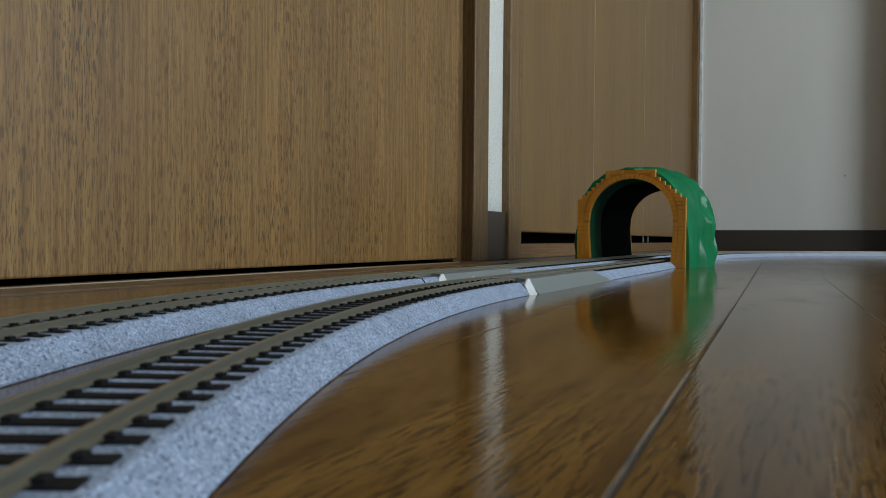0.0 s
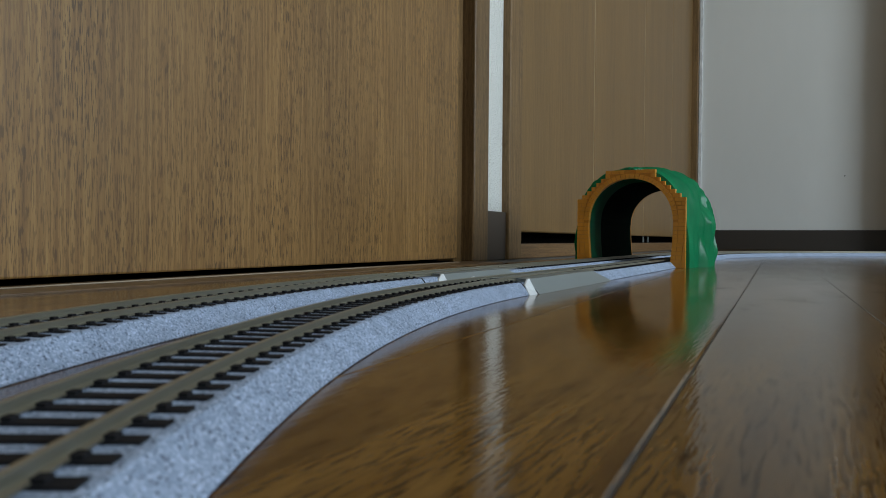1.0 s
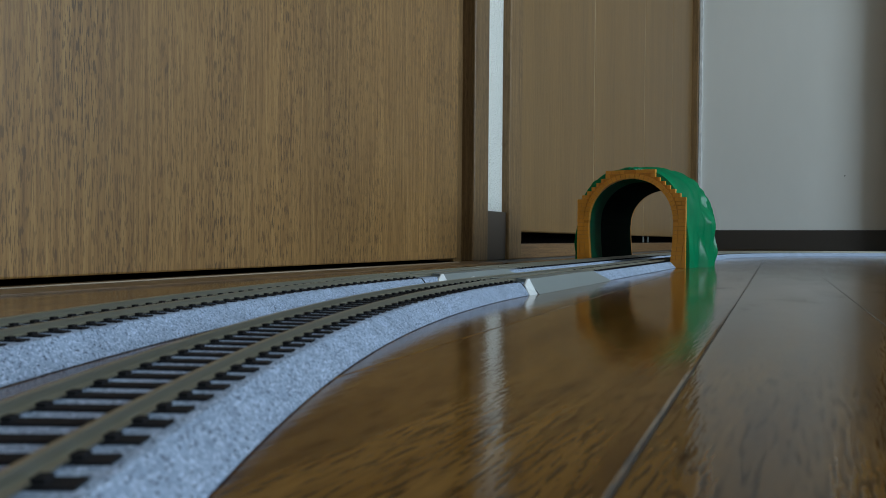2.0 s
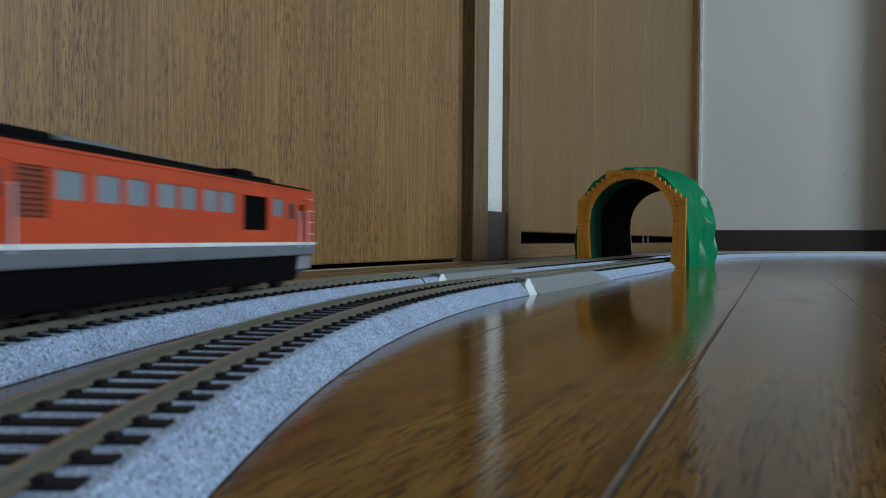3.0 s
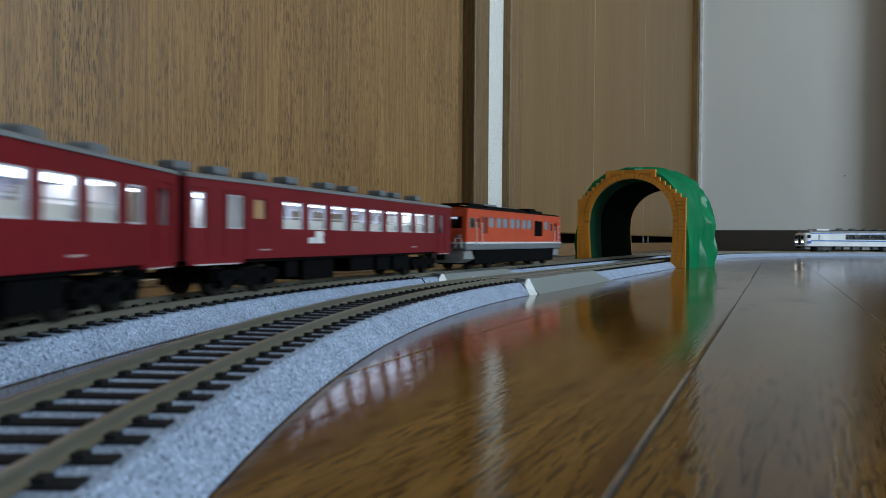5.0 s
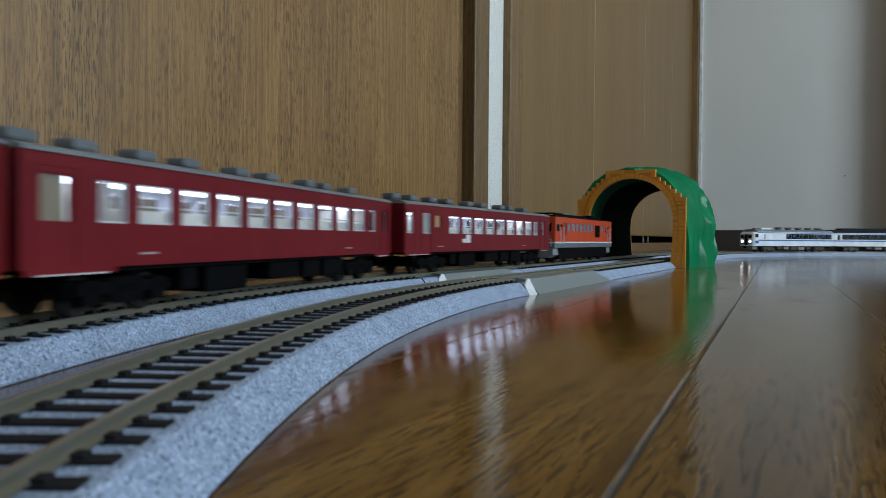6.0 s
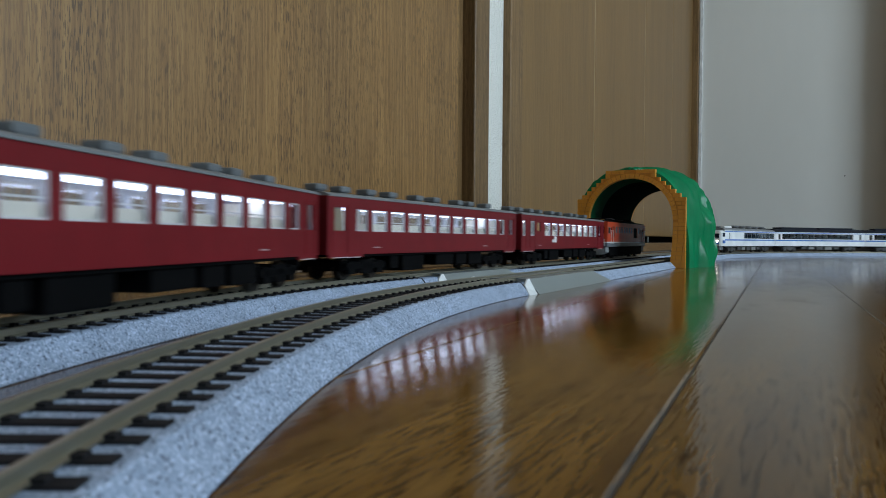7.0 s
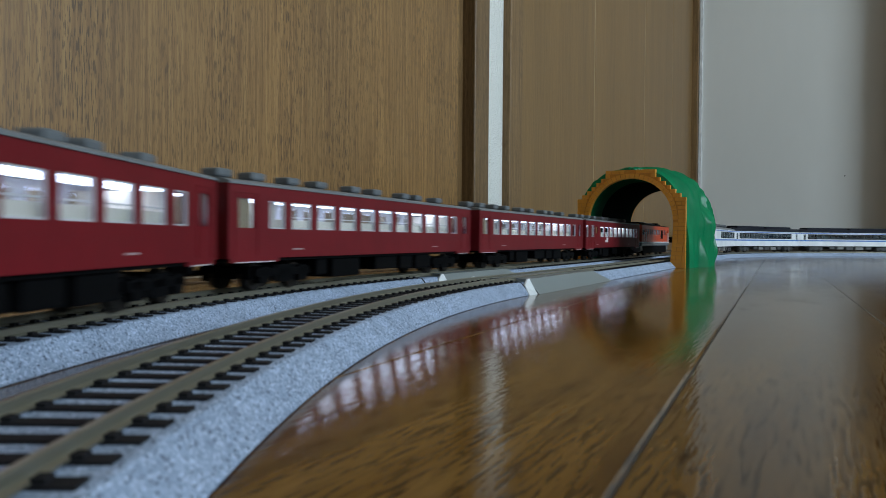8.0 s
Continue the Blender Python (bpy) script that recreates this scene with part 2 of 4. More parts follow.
def box(bm, x0, x1, y0, y1, z0, z1, bev=0.0):
    vs = [bm.verts.new((x, y, z)) for x in (x0, x1) for y in (y0, y1) for z in (z0, z1)]
    fs = [bm.faces.new([vs[i] for i in f]) for f in ((0, 1, 3, 2), (4, 6, 7, 5), (0, 4, 5, 1), (2, 3, 7, 6), (0, 2, 6, 4), (1, 5, 7, 3))]
    if bev:
        es = {e for f in fs for e in f.edges}
        bmesh.ops.bevel(bm, geom=list(es), offset=bev, segments=2, affect="EDGES", profile=0.5)
    return bm


def a_box(*args, bev=0.0):
    return box(bmesh.new(), *args, bev=bev)


def prism(bm, outline, d0, d1, axis="X"):
    """An outline (a, b) drawn out along an axis from d0 to d1."""
    def at(a, b, d):
        return {"X": (d, a, b), "Y": (a, d, b), "Z": (a, b, d)}[axis]
    lo = [bm.verts.new(at(a, b, d0)) for a, b in outline]
    hi = [bm.verts.new(at(a, b, d1)) for a, b in outline]
    n = len(outline)
    for i in range(n):
        bm.faces.new((lo[i], lo[(i + 1) % n], hi[(i + 1) % n], hi[i]))
    bm.faces.new(lo)
    bm.faces.new(hi[::-1])
    return bm


def cylinder(bm, p0, p1, r, n=10, r2=None):
    p0, p1 = Vector(p0), Vector(p1)
    d = (p1 - p0).normalized()
    u = d.orthogonal().normalized()
    v = d.cross(u)
    r2 = r if r2 is None else r2
    lo = [bm.verts.new(p0 + r * (math.cos(a) * u + math.sin(a) * v)) for a in (2 * math.pi * i / n for i in range(n))]
    hi = [bm.verts.new(p1 + r2 * (math.cos(a) * u + math.sin(a) * v)) for a in (2 * math.pi * i / n for i in range(n))]
    for i in range(n):
        bm.faces.new((lo[i], lo[(i + 1) % n], hi[(i + 1) % n], hi[i]))
    bm.faces.new(lo)
    bm.faces.new(hi)
    return bm


def plate(bm, x0, x1, z0, z1, y0, y1, holes):
    """An upright plate along X with rectangular openings (x0, x1, z0, z1) cut right through it."""
    xs = sorted({x0, x1, *(h[0] for h in holes), *(h[1] for h in holes)})
    zs = sorted({z0, z1, *(h[2] for h in holes), *(h[3] for h in holes)})
    def solid(i, j):
        if not (0 <= i < len(xs) - 1 and 0 <= j < len(zs) - 1):
            return False
        cx, cz = (xs[i] + xs[i + 1]) / 2, (zs[j] + zs[j + 1]) / 2
        return not any(h[0] < cx < h[1] and h[2] < cz < h[3] for h in holes)
    cache = {}
    def v(x, y, z):
        k = (round(x, 6), y, round(z, 6))
        if k not in cache:
            cache[k] = bm.verts.new((x, y, z))
        return cache[k]
    for i in range(len(xs) - 1):
        for j in range(len(zs) - 1):
            if not solid(i, j):
                continue
            a, b, c, d = xs[i], xs[i + 1], zs[j], zs[j + 1]
            bm.faces.new((v(a, y0, c), v(b, y0, c), v(b, y0, d), v(a, y0, d)))
            bm.faces.new((v(a, y1, d), v(b, y1, d), v(b, y1, c), v(a, y1, c)))
            if not solid(i - 1, j):
                bm.faces.new((v(a, y0, c), v(a, y0, d), v(a, y1, d), v(a, y1, c)))
            if not solid(i + 1, j):
                bm.faces.new((v(b, y0, c), v(b, y1, c), v(b, y1, d), v(b, y0, d)))
            if not solid(i, j - 1):
                bm.faces.new((v(a, y0, c), v(a, y1, c), v(b, y1, c), v(b, y0, c)))
            if not solid(i, j + 1):
                bm.faces.new((v(a, y0, d), v(b, y0, d), v(b, y1, d), v(a, y1, d)))
    return bm


def thing(name, label, category, group="", kind=""):
    return tagged(new(name), label, category, group, kind)


def setting(name, bm, mat, label, category):
    return tagged(part(name, bm, mat), label, category, kind="structure")


# ---- room ----
def build_room():
    ground = setting("floor", a_box(BACK_X - 0.1, FAR_X + 0.1, RIGHT_Y - 0.1, WALL_Y + 0.3, -0.05, -0.0006), "groove",
                     "glossy brown wood-strip flooring of the room", "floor")
    # strips run nearly along the door wall, with a groove at each seam
    rng = random.Random(3)
    turn = Matrix.Rotation(radians(2.65), 3, "Z")
    seams = [-0.122, -0.1756]
    while seams[-1] > RIGHT_Y - 0.2:
        seams.append(seams[-1] - (0.068 if len(seams) % 2 else 0.0605))
    seams = [-0.054] + seams
    while seams[0] < WALL_Y + 0.2:
        seams.insert(0, seams[0] + (0.068 if len(seams) % 2 else 0.0605))
    for ya, yb in zip(seams, seams[1:]):
        x = -2.45 - rng.uniform(0, 1.0) if not -0.3 < ya < 0.1 else -2.42 - rng.uniform(0, 0.15)
        wide = 0.0002 if abs(ya + 0.122) < 0.001 else 0.00004
        low = 0.0002 if abs(yb + 0.122) < 0.001 else 0.00004
        while x < FAR_X + 0.15:
            bm = box(bmesh.new(), x + 0.0002, x + 1.8178, yb + low, ya - wide, -0.006, 0.0)
            top = [e for e in bm.edges if all(v.co.z > -0.001 for v in e.verts)]
            bmesh.ops.bevel(bm, geom=top, offset=0.0005 if wide > 0.0001 or low > 0.0001 else 0.00018, segments=1, affect="EDGES")
            bmesh.ops.rotate(bm, cent=(0, 0, 0), matrix=turn, verts=bm.verts)
            lo_x, hi_x = BACK_X - 0.02, FAR_X + 0.02
            cut = [((lo_x, 0, 0), (-1, 0, 0)), ((hi_x, 0, 0), (1, 0, 0)), ((0, WALL_Y - 0.055, 0), (0, 1, 0)), ((0, RIGHT_Y - 0.05, 0), (0, -1, 0))]
            for at, way in cut:
                if bm.verts:
                    bmesh.ops.bisect_plane(bm, geom=bm.verts[:] + bm.edges[:] + bm.faces[:], plane_co=at, plane_no=way, clear_outer=True)
            if len(bm.faces) > 3:
                part("floor_strip", bm, "floor", ground)
            else:
                bm.free()
            x += 1.818
    setting("ceiling", a_box(BACK_X, FAR_X, RIGHT_Y, WALL_Y, CEILING_Z, CEILING_Z + 0.1), "white_plain", "plain white ceiling of the room", "ceiling")
    setting("wall_back", a_box(BACK_X - 0.1, BACK_X, RIGHT_Y - 0.1, WALL_Y + 0.1, -0.05, CEILING_Z + 0.1), "white_plain", "plain off-white wall behind the tracks", "wall")
    setting("wall_far", a_box(FAR_X, FAR_X + 0.1, RIGHT_Y - 0.1, WALL_Y + 0.3, -0.05, CEILING_Z + 0.1), "white_plain", "smooth pale grey-white painted wall with a dark baseboard", "wall")
    setting("wall_window", plate(bmesh.new(), BACK_X, FAR_X, -0.05, CEILING_Z + 0.1, RIGHT_Y - 0.1, RIGHT_Y,
                                 [(WINDOW_X0, WINDOW_X1, WINDOW_Z0, WINDOW_Z1)]), "white_plain", "plain wall with a wide window opening", "wall")
    setting("baseboard", a_box(FAR_X - 0.011, FAR_X, -0.365, WALL_Y - 0.012, 0.0, 0.071, bev=0.002), "baseboard", "dark brown vinyl baseboard along the white wall", "baseboard")
    # door wall: masonry behind, then the pieces that show
    setting("wall_door", a_box(BACK_X, FAR_X, WALL_Y + 0.10, WALL_Y + 0.30, -0.05, CEILING_Z + 0.1), "white_plain", "wall behind the doors and the closet", "wall")
    d = thing("door_1", "closed flush oak-veneer door with dark vertical grain flecks", "door", kind="structure")
    part("door_leaf", a_box(-0.55, 0.4340, WALL_Y, WALL_Y + 0.034, 0.0048, 2.02, bev=0.0015), "door_wood", d)
    j = thing("door_jamb", "brown wooden door jamb beside the closed door", "door frame", kind="structure")
    part("stop", a_box(0.4430, 0.4655, WALL_Y + 0.010, WALL_Y + 0.1, 0.0, 2.05, bev=0.001), "trim_wood", j)
    # black strip in place of the shade between door and stop
    part("rebate_shade", a_box(0.4344, 0.4430, WALL_Y + 0.036, WALL_Y + 0.1, 0.0, 2.05), "dark", j)
    part("casing", a_box(0.4655, 0.5110, WALL_Y - 0.008, WALL_Y + 0.1, 0.0, 2.05, bev=0.002), "trim_wood", j)
    setting("wall_strip", a_box(0.5110, 0.592, WALL_Y + 0.006, WALL_Y + 0.1, 0.0, CEILING_Z), "wallpaper", "narrow strip of white woven-texture wallpaper between the frames", "wall")
    tagged(part("baseboard", a_box(0.5112, 0.588, WALL_Y - 0.001, WALL_Y + 0.006, 0.0, 0.0705, bev=0.001), MAT["baseboard_light"]),
           "short brown vinyl baseboard under the wallpaper strip", "baseboard", kind="structure")
    p = thing("closet_frame", "brown wooden frame post and head of the closet", "closet frame", kind="structure")
    part("post", a_box(0.588, 0.638, WALL_Y - 0.006, WALL_Y + 0.1, 0.0, 2.05, bev=0.002), "trim_wood", p)
    part("post", a_box(FAR_X - 0.03, FAR_X - 0.009, WALL_Y - 0.012, WALL_Y + 0.1, 0.0, 2.05, bev=0.002), "trim_wood", p)
    part("sill", a_box(0.638, FAR_X - 0.03, WALL_Y - 0.004, WALL_Y + 0.1, 0.0, 0.0235, bev=0.0015), "sill_wood", p)
    part("head", a_box(0.588, FAR_X, WALL_Y - 0.006, WALL_Y + 0.1, 2.05, 2.09), "sill_wood", p)
    # black back and bottom put the shade into the gap below the panels
    part("channel_shade", a_box(0.64, FAR_X - 0.03, WALL_Y + 0.075, WALL_Y + 0.08, 0.0235, 0.06), "dark", p)
    part("channel_floor_shade", a_box(0.64, FAR_X - 0.03, WALL_Y + 0.006, WALL_Y + 0.08, 0.0235, 0.0245), "dark", p)
    edges = [0.642, 1.078, 1.557, 1.955, 2.338]
    for a, b in zip(edges, edges[1:]):
        t = thing("closet_door", "brown wood-grain laminate folding closet door panel, closed", "closet door", "closet folding doors", kind="structure")
        part("panel", a_box(a + 0.002, b - 0.002, WALL_Y + 0.010, WALL_Y + 0.035, 0.042, 2.03, bev=0.003), "closet_wood", t)
        part("edge_strip", a_box(b - 0.0018, b + 0.0018, WALL_Y + 0.0105, WALL_Y + 0.03, 0.042, 2.03), "edge_band", t)
    for x in (1.60, 1.66):
        part("pin", cylinder(bmesh.new(), (x, WALL_Y + 0.02, 0.0245), (x, WALL_Y + 0.02, 0.042), 0.0027), "grey_plastic", p)
    th = thing("threshold", "low worn wooden door threshold along the floor", "threshold", kind="structure")
    part("plank", a_box(BACK_X, 0.455, WALL_Y - 0.056, WALL_Y - 0.001, -0.004, 0.0012, bev=0.0006), "threshold_wood", th)
    # pale bead: worn wood with the edge's highlight put into its colour
    part("worn_highlight", a_box(BACK_X, 0.40, WALL_Y - 0.0215, WALL_Y - 0.0185, 0.0010, 0.0019, bev=0.0003), "worn_highlight", th)
    # black sheet in place of the shade under the door
    part("gap_shade", a_box(BACK_X, 0.455, WALL_Y - 0.001, WALL_Y + 0.1, -0.004, 0.0004), "dark", th)
    # added out of view: keeps window light off the white wall's right part
    setting("shade_wall", a_box(2.29, FAR_X, -0.465, -0.365, -0.05, CEILING_Z + 0.05), "closet_wood", "unseen brown wall end that shades the white wall", "wall")
    setting("wall_side", a_box(BACK_X, -0.552, WALL_Y + 0.0, WALL_Y + 0.1, 0.0, CEILING_Z), "white_plain", "plain wall beside the door", "wall")
    setting("wall_over", a_box(-0.552, FAR_X, WALL_Y + 0.0, WALL_Y + 0.1, 2.09, CEILING_Z), "white_plain", "plain wall over the doors", "wall")
    nail = thing("nail", "small dark nail stuck in the white wall", "nail")
    part("shaft", cylinder(bmesh.new(), (FAR_X - 0.004, -0.2376, 0.257), (FAR_X + 0.002, -0.2376, 0.257), 0.0012), "dark", nail)
    part("nail_head", cylinder(bmesh.new(), (FAR_X - 0.006, -0.2380, 0.2575), (FAR_X - 0.004, -0.2380, 0.2575), 0.0019), "dark", nail)
    setting("corner_trim", a_box(FAR_X - 0.008, FAR_X, WALL_Y - 0.024, WALL_Y - 0.013, 0.0, CEILING_Z, bev=0.001), "white_paint", "thin white corner trim beside the closet", "trim")
    w = thing("window_1", "wide window that lights the room", "window", kind="structure")
    part("frame", plate(bmesh.new(), WINDOW_X0, WINDOW_X1, WINDOW_Z0, WINDOW_Z1, RIGHT_Y - 0.04, RIGHT_Y - 0.01,
                        [(WINDOW_X0 + 0.04, (WINDOW_X0 + WINDOW_X1) / 2 - 0.02, WINDOW_Z0 + 0.04, WINDOW_Z1 - 0.04),
                         ((WINDOW_X0 + WINDOW_X1) / 2 + 0.02, WINDOW_X1 - 0.04, WINDOW_Z0 + 0.04, WINDOW_Z1 - 0.04)]), "white_paint", w)


MAT["baseboard_light"] = material("baseboard_brown", 0.5, color=(0.075, 0.052, 0.038))
build_room()


# ---- tracks ----
def on_track(k, s):
    """Place and heading on track k (0 inner, 1 outer), s metres along it from the start of the straight."""
    y = k * SPACING + TRACK_Y
    rn, rf = NEAR_R + y, FAR_R + y
    if s < 0:
        a = max(s / rn, -math.pi)
        rest = s - a * rn
        p = Vector((rn * math.sin(a), y - rn + rn * math.cos(a), 0))
        return p + Vector((math.cos(a), -math.sin(a), 0)) * rest, -a
    if s <= STRAIGHT:
        return Vector((s, y, 0)), 0.0
    a = min((s - STRAIGHT) / rf, math.pi)
    rest = s - STRAIGHT - a * rf
    p = Vector((STRAIGHT + rf * math.sin(a), y - rf + rf * math.cos(a), 0))
    return p + Vector((math.cos(a), -math.sin(a), 0)) * rest, -a


def sweep(bm, k, outline, stations):
    """An outline (offset to the left, z) carried along a track."""
    rings = []
    for s in stations:
        p, a = on_track(k, s)
        n = Vector((-math.sin(a), math.cos(a), 0))
        rings.append([bm.verts.new(p + n * o + Vector((0, 0, z))) for o, z in outline])
    n = len(outline)
    for r0, r1 in zip(rings, rings[1:]):
        for i in range(n):
            bm.faces.new((r0[i], r0[(i + 1) % n], r1[(i + 1) % n], r1[i]))
    bm.faces.new(rings[0])
    bm.faces.new(rings[-1][::-1])
    return bm


def stations(a, b, step):
    n = max(1, round((b - a) / step))
    return [a + (b - a) * i / n for i in range(n + 1)]


BED = [(-0.0202, 0.0), (-0.0202, 0.0003), (-0.0207, 0.0003), (-0.0152, 0.0065), (-0.0145, 0.0067), (0.0145, 0.0067), (0.0152, 0.0065), (0.0207, 0.0003), (0.0202, 0.0003), (0.0202, 0.0)]
PITCH_S = 0.0071


def rail_outline(c):
    """Foot, web and rounded head of a rail."""
    w, h = 0.00048, RAIL_Z
    return [(c - 0.0010, h - 0.0022), (c + 0.0010, h - 0.0022), (c + 0.0010, h - 0.0019), (c + 0.00028, h - 0.0016), (c + 0.00028, h - 0.0008),
            (c + w, h - 0.0006), (c + w, h - 0.00015), (c + w - 0.00018, h), (c - w + 0.00018, h), (c - w, h - 0.00015),
            (c - w, h - 0.0006), (c - 0.00028, h - 0.0008), (c - 0.00028, h - 0.0016), (c - 0.0010, h - 0.0019)]


def build_track(k, name, label):
    t = thing(name, label, "model railway track", "model railway tracks")
    s_end = math.pi * (NEAR_R + k * SPACING) + STRAIGHT / 2
    s_first, s_last = -s_end, STRAIGHT + s_end
    cuts = [s_first, -1.0, -0.49, 0.0, 0.165, 0.415, 0.73, 1.3, 2.0, s_last]
    for a, b in zip(cuts, cuts[1:]):
        part("roadbed", sweep(bmesh.new(), k, BED, stations(a + 0.0002, b - 0.0002, 0.012)), "ballast", t)
    for side in (-1, 1):
        part("rail", sweep(bmesh.new(), k, rail_outline(side * GAUGE / 2), stations(s_first, s_last, 0.012)), "rail", t)
    for s in (-0.49, 0.0, 0.165, 0.415):
        for side in (-1, 1):
            c = side * GAUGE / 2
            jo = [(c - 0.0014, 0.0070), (c + 0.0014, 0.0070), (c + 0.0014, 0.0078), (c + 0.0007, 0.0083), (c - 0.0007, 0.0083), (c - 0.0014, 0.0078)]
            part("rail_joiner", sweep(bmesh.new(), k, jo, stations(s - 0.004, s + 0.004, 0.004)), "rail", t)
        # thin black ring that stands for the shadow in the gap at this joint
        if s == 0.0:
            wide_bed = [(o * 1.012, z * 1.02) for o, z in BED]
            part("joint_shadow_ring", sweep(bmesh.new(), k, wide_bed, [s - 0.0005, s + 0.0005]), "sleeper", t)
    chair = bmesh.new()
    box(chair, -0.0014, 0.0014, -0.0136, 0.0136, 0.0055, 0.0071)
    for side in (-1, 1):
        for e in (-1, 1):
            c = side * GAUGE / 2 + e * 0.0016
            box(chair, -0.0009, 0.0009, c - 0.0007, c + 0.0007, 0.0071, 0.0077)
    mesh = finish(chair, "sleeper", "sleeper")
    rest = bmesh.new()
    n = 0
    s = s_first + 0.004
    while s < s_last - 0.003:
        p, a = on_track(k, s)
        m = Matrix.Translation(p) @ Matrix.Rotation(a, 4, "Z")
        if not 0.004 < s < 0.156:
            if -0.50 < s < 0.72:
                ob = new("sleeper", mesh)
                ob.parent, ob.matrix_basis = t, m
            else:
                c = bmesh.new()
                box(c, -0.0012, 0.0012, -0.0136, 0.0136, 0.0055, 0.0070)
                for v in c.verts:
                    v.co = m @ v.co
                tmp = bpy.data.meshes.new("tmp")
                c.to_mesh(tmp)
                c.free()
                rest.from_mesh(tmp)
                bpy.data.meshes.remove(tmp)
        s += PITCH_S
    tagged(part("sleeper_run", rest, "sleeper", t), kind="stuff")
    return t


build_track(0, "inner_track", "curved model railway track on a speckled grey ballast bed")
build_track(1, "outer_track", "model railway track on a speckled grey ballast bed beside the door")


def build_rerailer(k, a, b):
    t = thing("rerailer", "grey translucent plastic rerailing ramp fitted over the track", "rerailer", "rerailers")
    y = k * SPACING + TRACK_Y
    zt = RAIL_Z - 0.0006
    for side in (-1, 1):
        bm = bmesh.new()
        o = side
        pts = [(a, 0.0098, zt), (b - 0.03, 0.0098, zt), (b - 0.03, 0.0165, zt - 0.0004), (a, 0.0165, zt - 0.0004),
               (a + 0.004, 0.0222, 0.0), (b, 0.0222, 0.0), (b, 0.0098, 0.0067), (a, 0.0098, 0.0), (b, 0.0098, 0.0)]
        v = [bm.verts.new((x, y + o * w, z)) for x, w, z in pts]
        for f in ((0, 1, 2, 3), (3, 2, 5, 4), (1, 6, 5, 2), (0, 3, 4, 7), (6, 8, 5), (7, 4, 5, 8), (0, 7, 8, 6, 1)):
            bm.faces.new([v[i] for i in f])
        part("side_ramp", bm, "grey_plastic", t)
        lip = prism(bmesh.new(), [(a - 0.0085, 0.0), (a + 0.0030, 0.0), (a + 0.0008, 0.0086), (a - 0.0012, 0.0086), (a - 0.0052, 0.0052)],
                    min(y + o * 0.0168, y + o * 0.0214), max(y + o * 0.0168, y + o * 0.0214), "Y")
        for v in lip.verts:
            if v.co.z > 0.004:
                v.co.y += (y + o * 0.0162 - v.co.y) * 0.8
        part("end_lip", lip, "white_paint", t)
    bm = prism(bmesh.new(), [(a, 0.0069), (a, zt - 0.0005), (b - 0.03, zt - 0.0005), (b, 0.0069)], y - 0.0066, y + 0.0066, "Y")
    part("middle_plate", bm, "grey_plastic", t)


build_rerailer(0, 0.006, 0.161)
build_rerailer(1, 0.022, 0.150)


# ---- tunnel ----
TUN_X0, TUN_X1, TUN_Y, TUN_R, TUN_C = 0.4375, 0.642, 0.0315, 0.0475, 0.0532


def vault_half(z):
    """Half width of the horseshoe opening at a height."""
    if z < TUN_C:
        return TUN_R + 0.0004 - 0.0036 * ((TUN_C - z) / TUN_C) ** 2
    return math.sqrt(max(0.0, TUN_R ** 2 - (z - TUN_C) ** 2))


def vault_point(q):
    """A point (y, z) of the opening's outline, q from 0 at one foot to 1 at the other."""
    if q < 0.25 or q > 0.75:
        z = TUN_C * min(q, 1 - q) / 0.25
        return (-1 if q < 0.5 else 1) * vault_half(z), z
    a = math.pi * (q - 0.25) / 0.5
    return -TUN_R * math.cos(a), TUN_C + TUN_R * math.sin(a)


def vault_sleeve(x0, x1, k0, k1):
    """A curved sleeve of the opening's outline between two sizes."""
    bm = bmesh.new()
    n = 64
    rings = [[bm.verts.new((x, TUN_Y + y * k, z * k)) for y, z in (vault_point(i / n) for i in range(n + 1))] for x in (x0, x1) for k in (k0, k1)]
    a_in, a_out, b_in, b_out = rings
    for i in range(n):
        for p, q in ((a_in, b_in), (a_out, b_out), (a_in, a_out), (b_in, b_out)):
            bm.faces.new((p[i], p[i + 1], q[i + 1], q[i]))
    for i in (0, n):
        bm.faces.new((a_in[i], b_in[i], b_out[i], a_out[i]))
    return bm


COURSE = 0.0046


def portal_half(z):
    """Half width of the portal's stepped outline at a height."""
    if z < 0.0785:
        return 0.0605
    return (0.0549, 0.0493, 0.0437, 0.0381, 0.0325, 0.0275, 0.0275, 0.0)[min(int((z - 0.0785) / COURSE), 7)]


def portal_plate(x0, x1):
    bm = bmesh.new()
    for side in (-1, 1):
        for n in range(25):
            hw = portal_half((n + 0.5) * COURSE)
            if hw <= 0:
                continue
            for q in range(3):
                z0, z1 = (n + q / 3) * COURSE, (n + (q + 1) / 3) * COURSE
                i0, i1 = vault_half(z0), vault_half(z1)
                if i0 >= hw:
                    continue
                prism(bm, [(TUN_Y + side * i0, z0), (TUN_Y + side * hw, z0), (TUN_Y + side * hw, z1), (TUN_Y + side * min(i1, hw), z1)], x0, x1, "X")
    return bm


def brick_block(outline, x0, x1):
    """A brick with its front edges drawn in a little."""
    bm = prism(bmesh.new(), outline, x0, x1, "X")
    cy = sum(o[0] for o in outline) / len(outline)
    cz = sum(o[1] for o in outline) / len(outline)
    for v in bm.verts:
        if abs(v.co.x - x0) < 1e-6:
            v.co.y += 0.05 * (cy - v.co.y)
            v.co.z += 0.07 * (cz - v.co.z)
    return bm


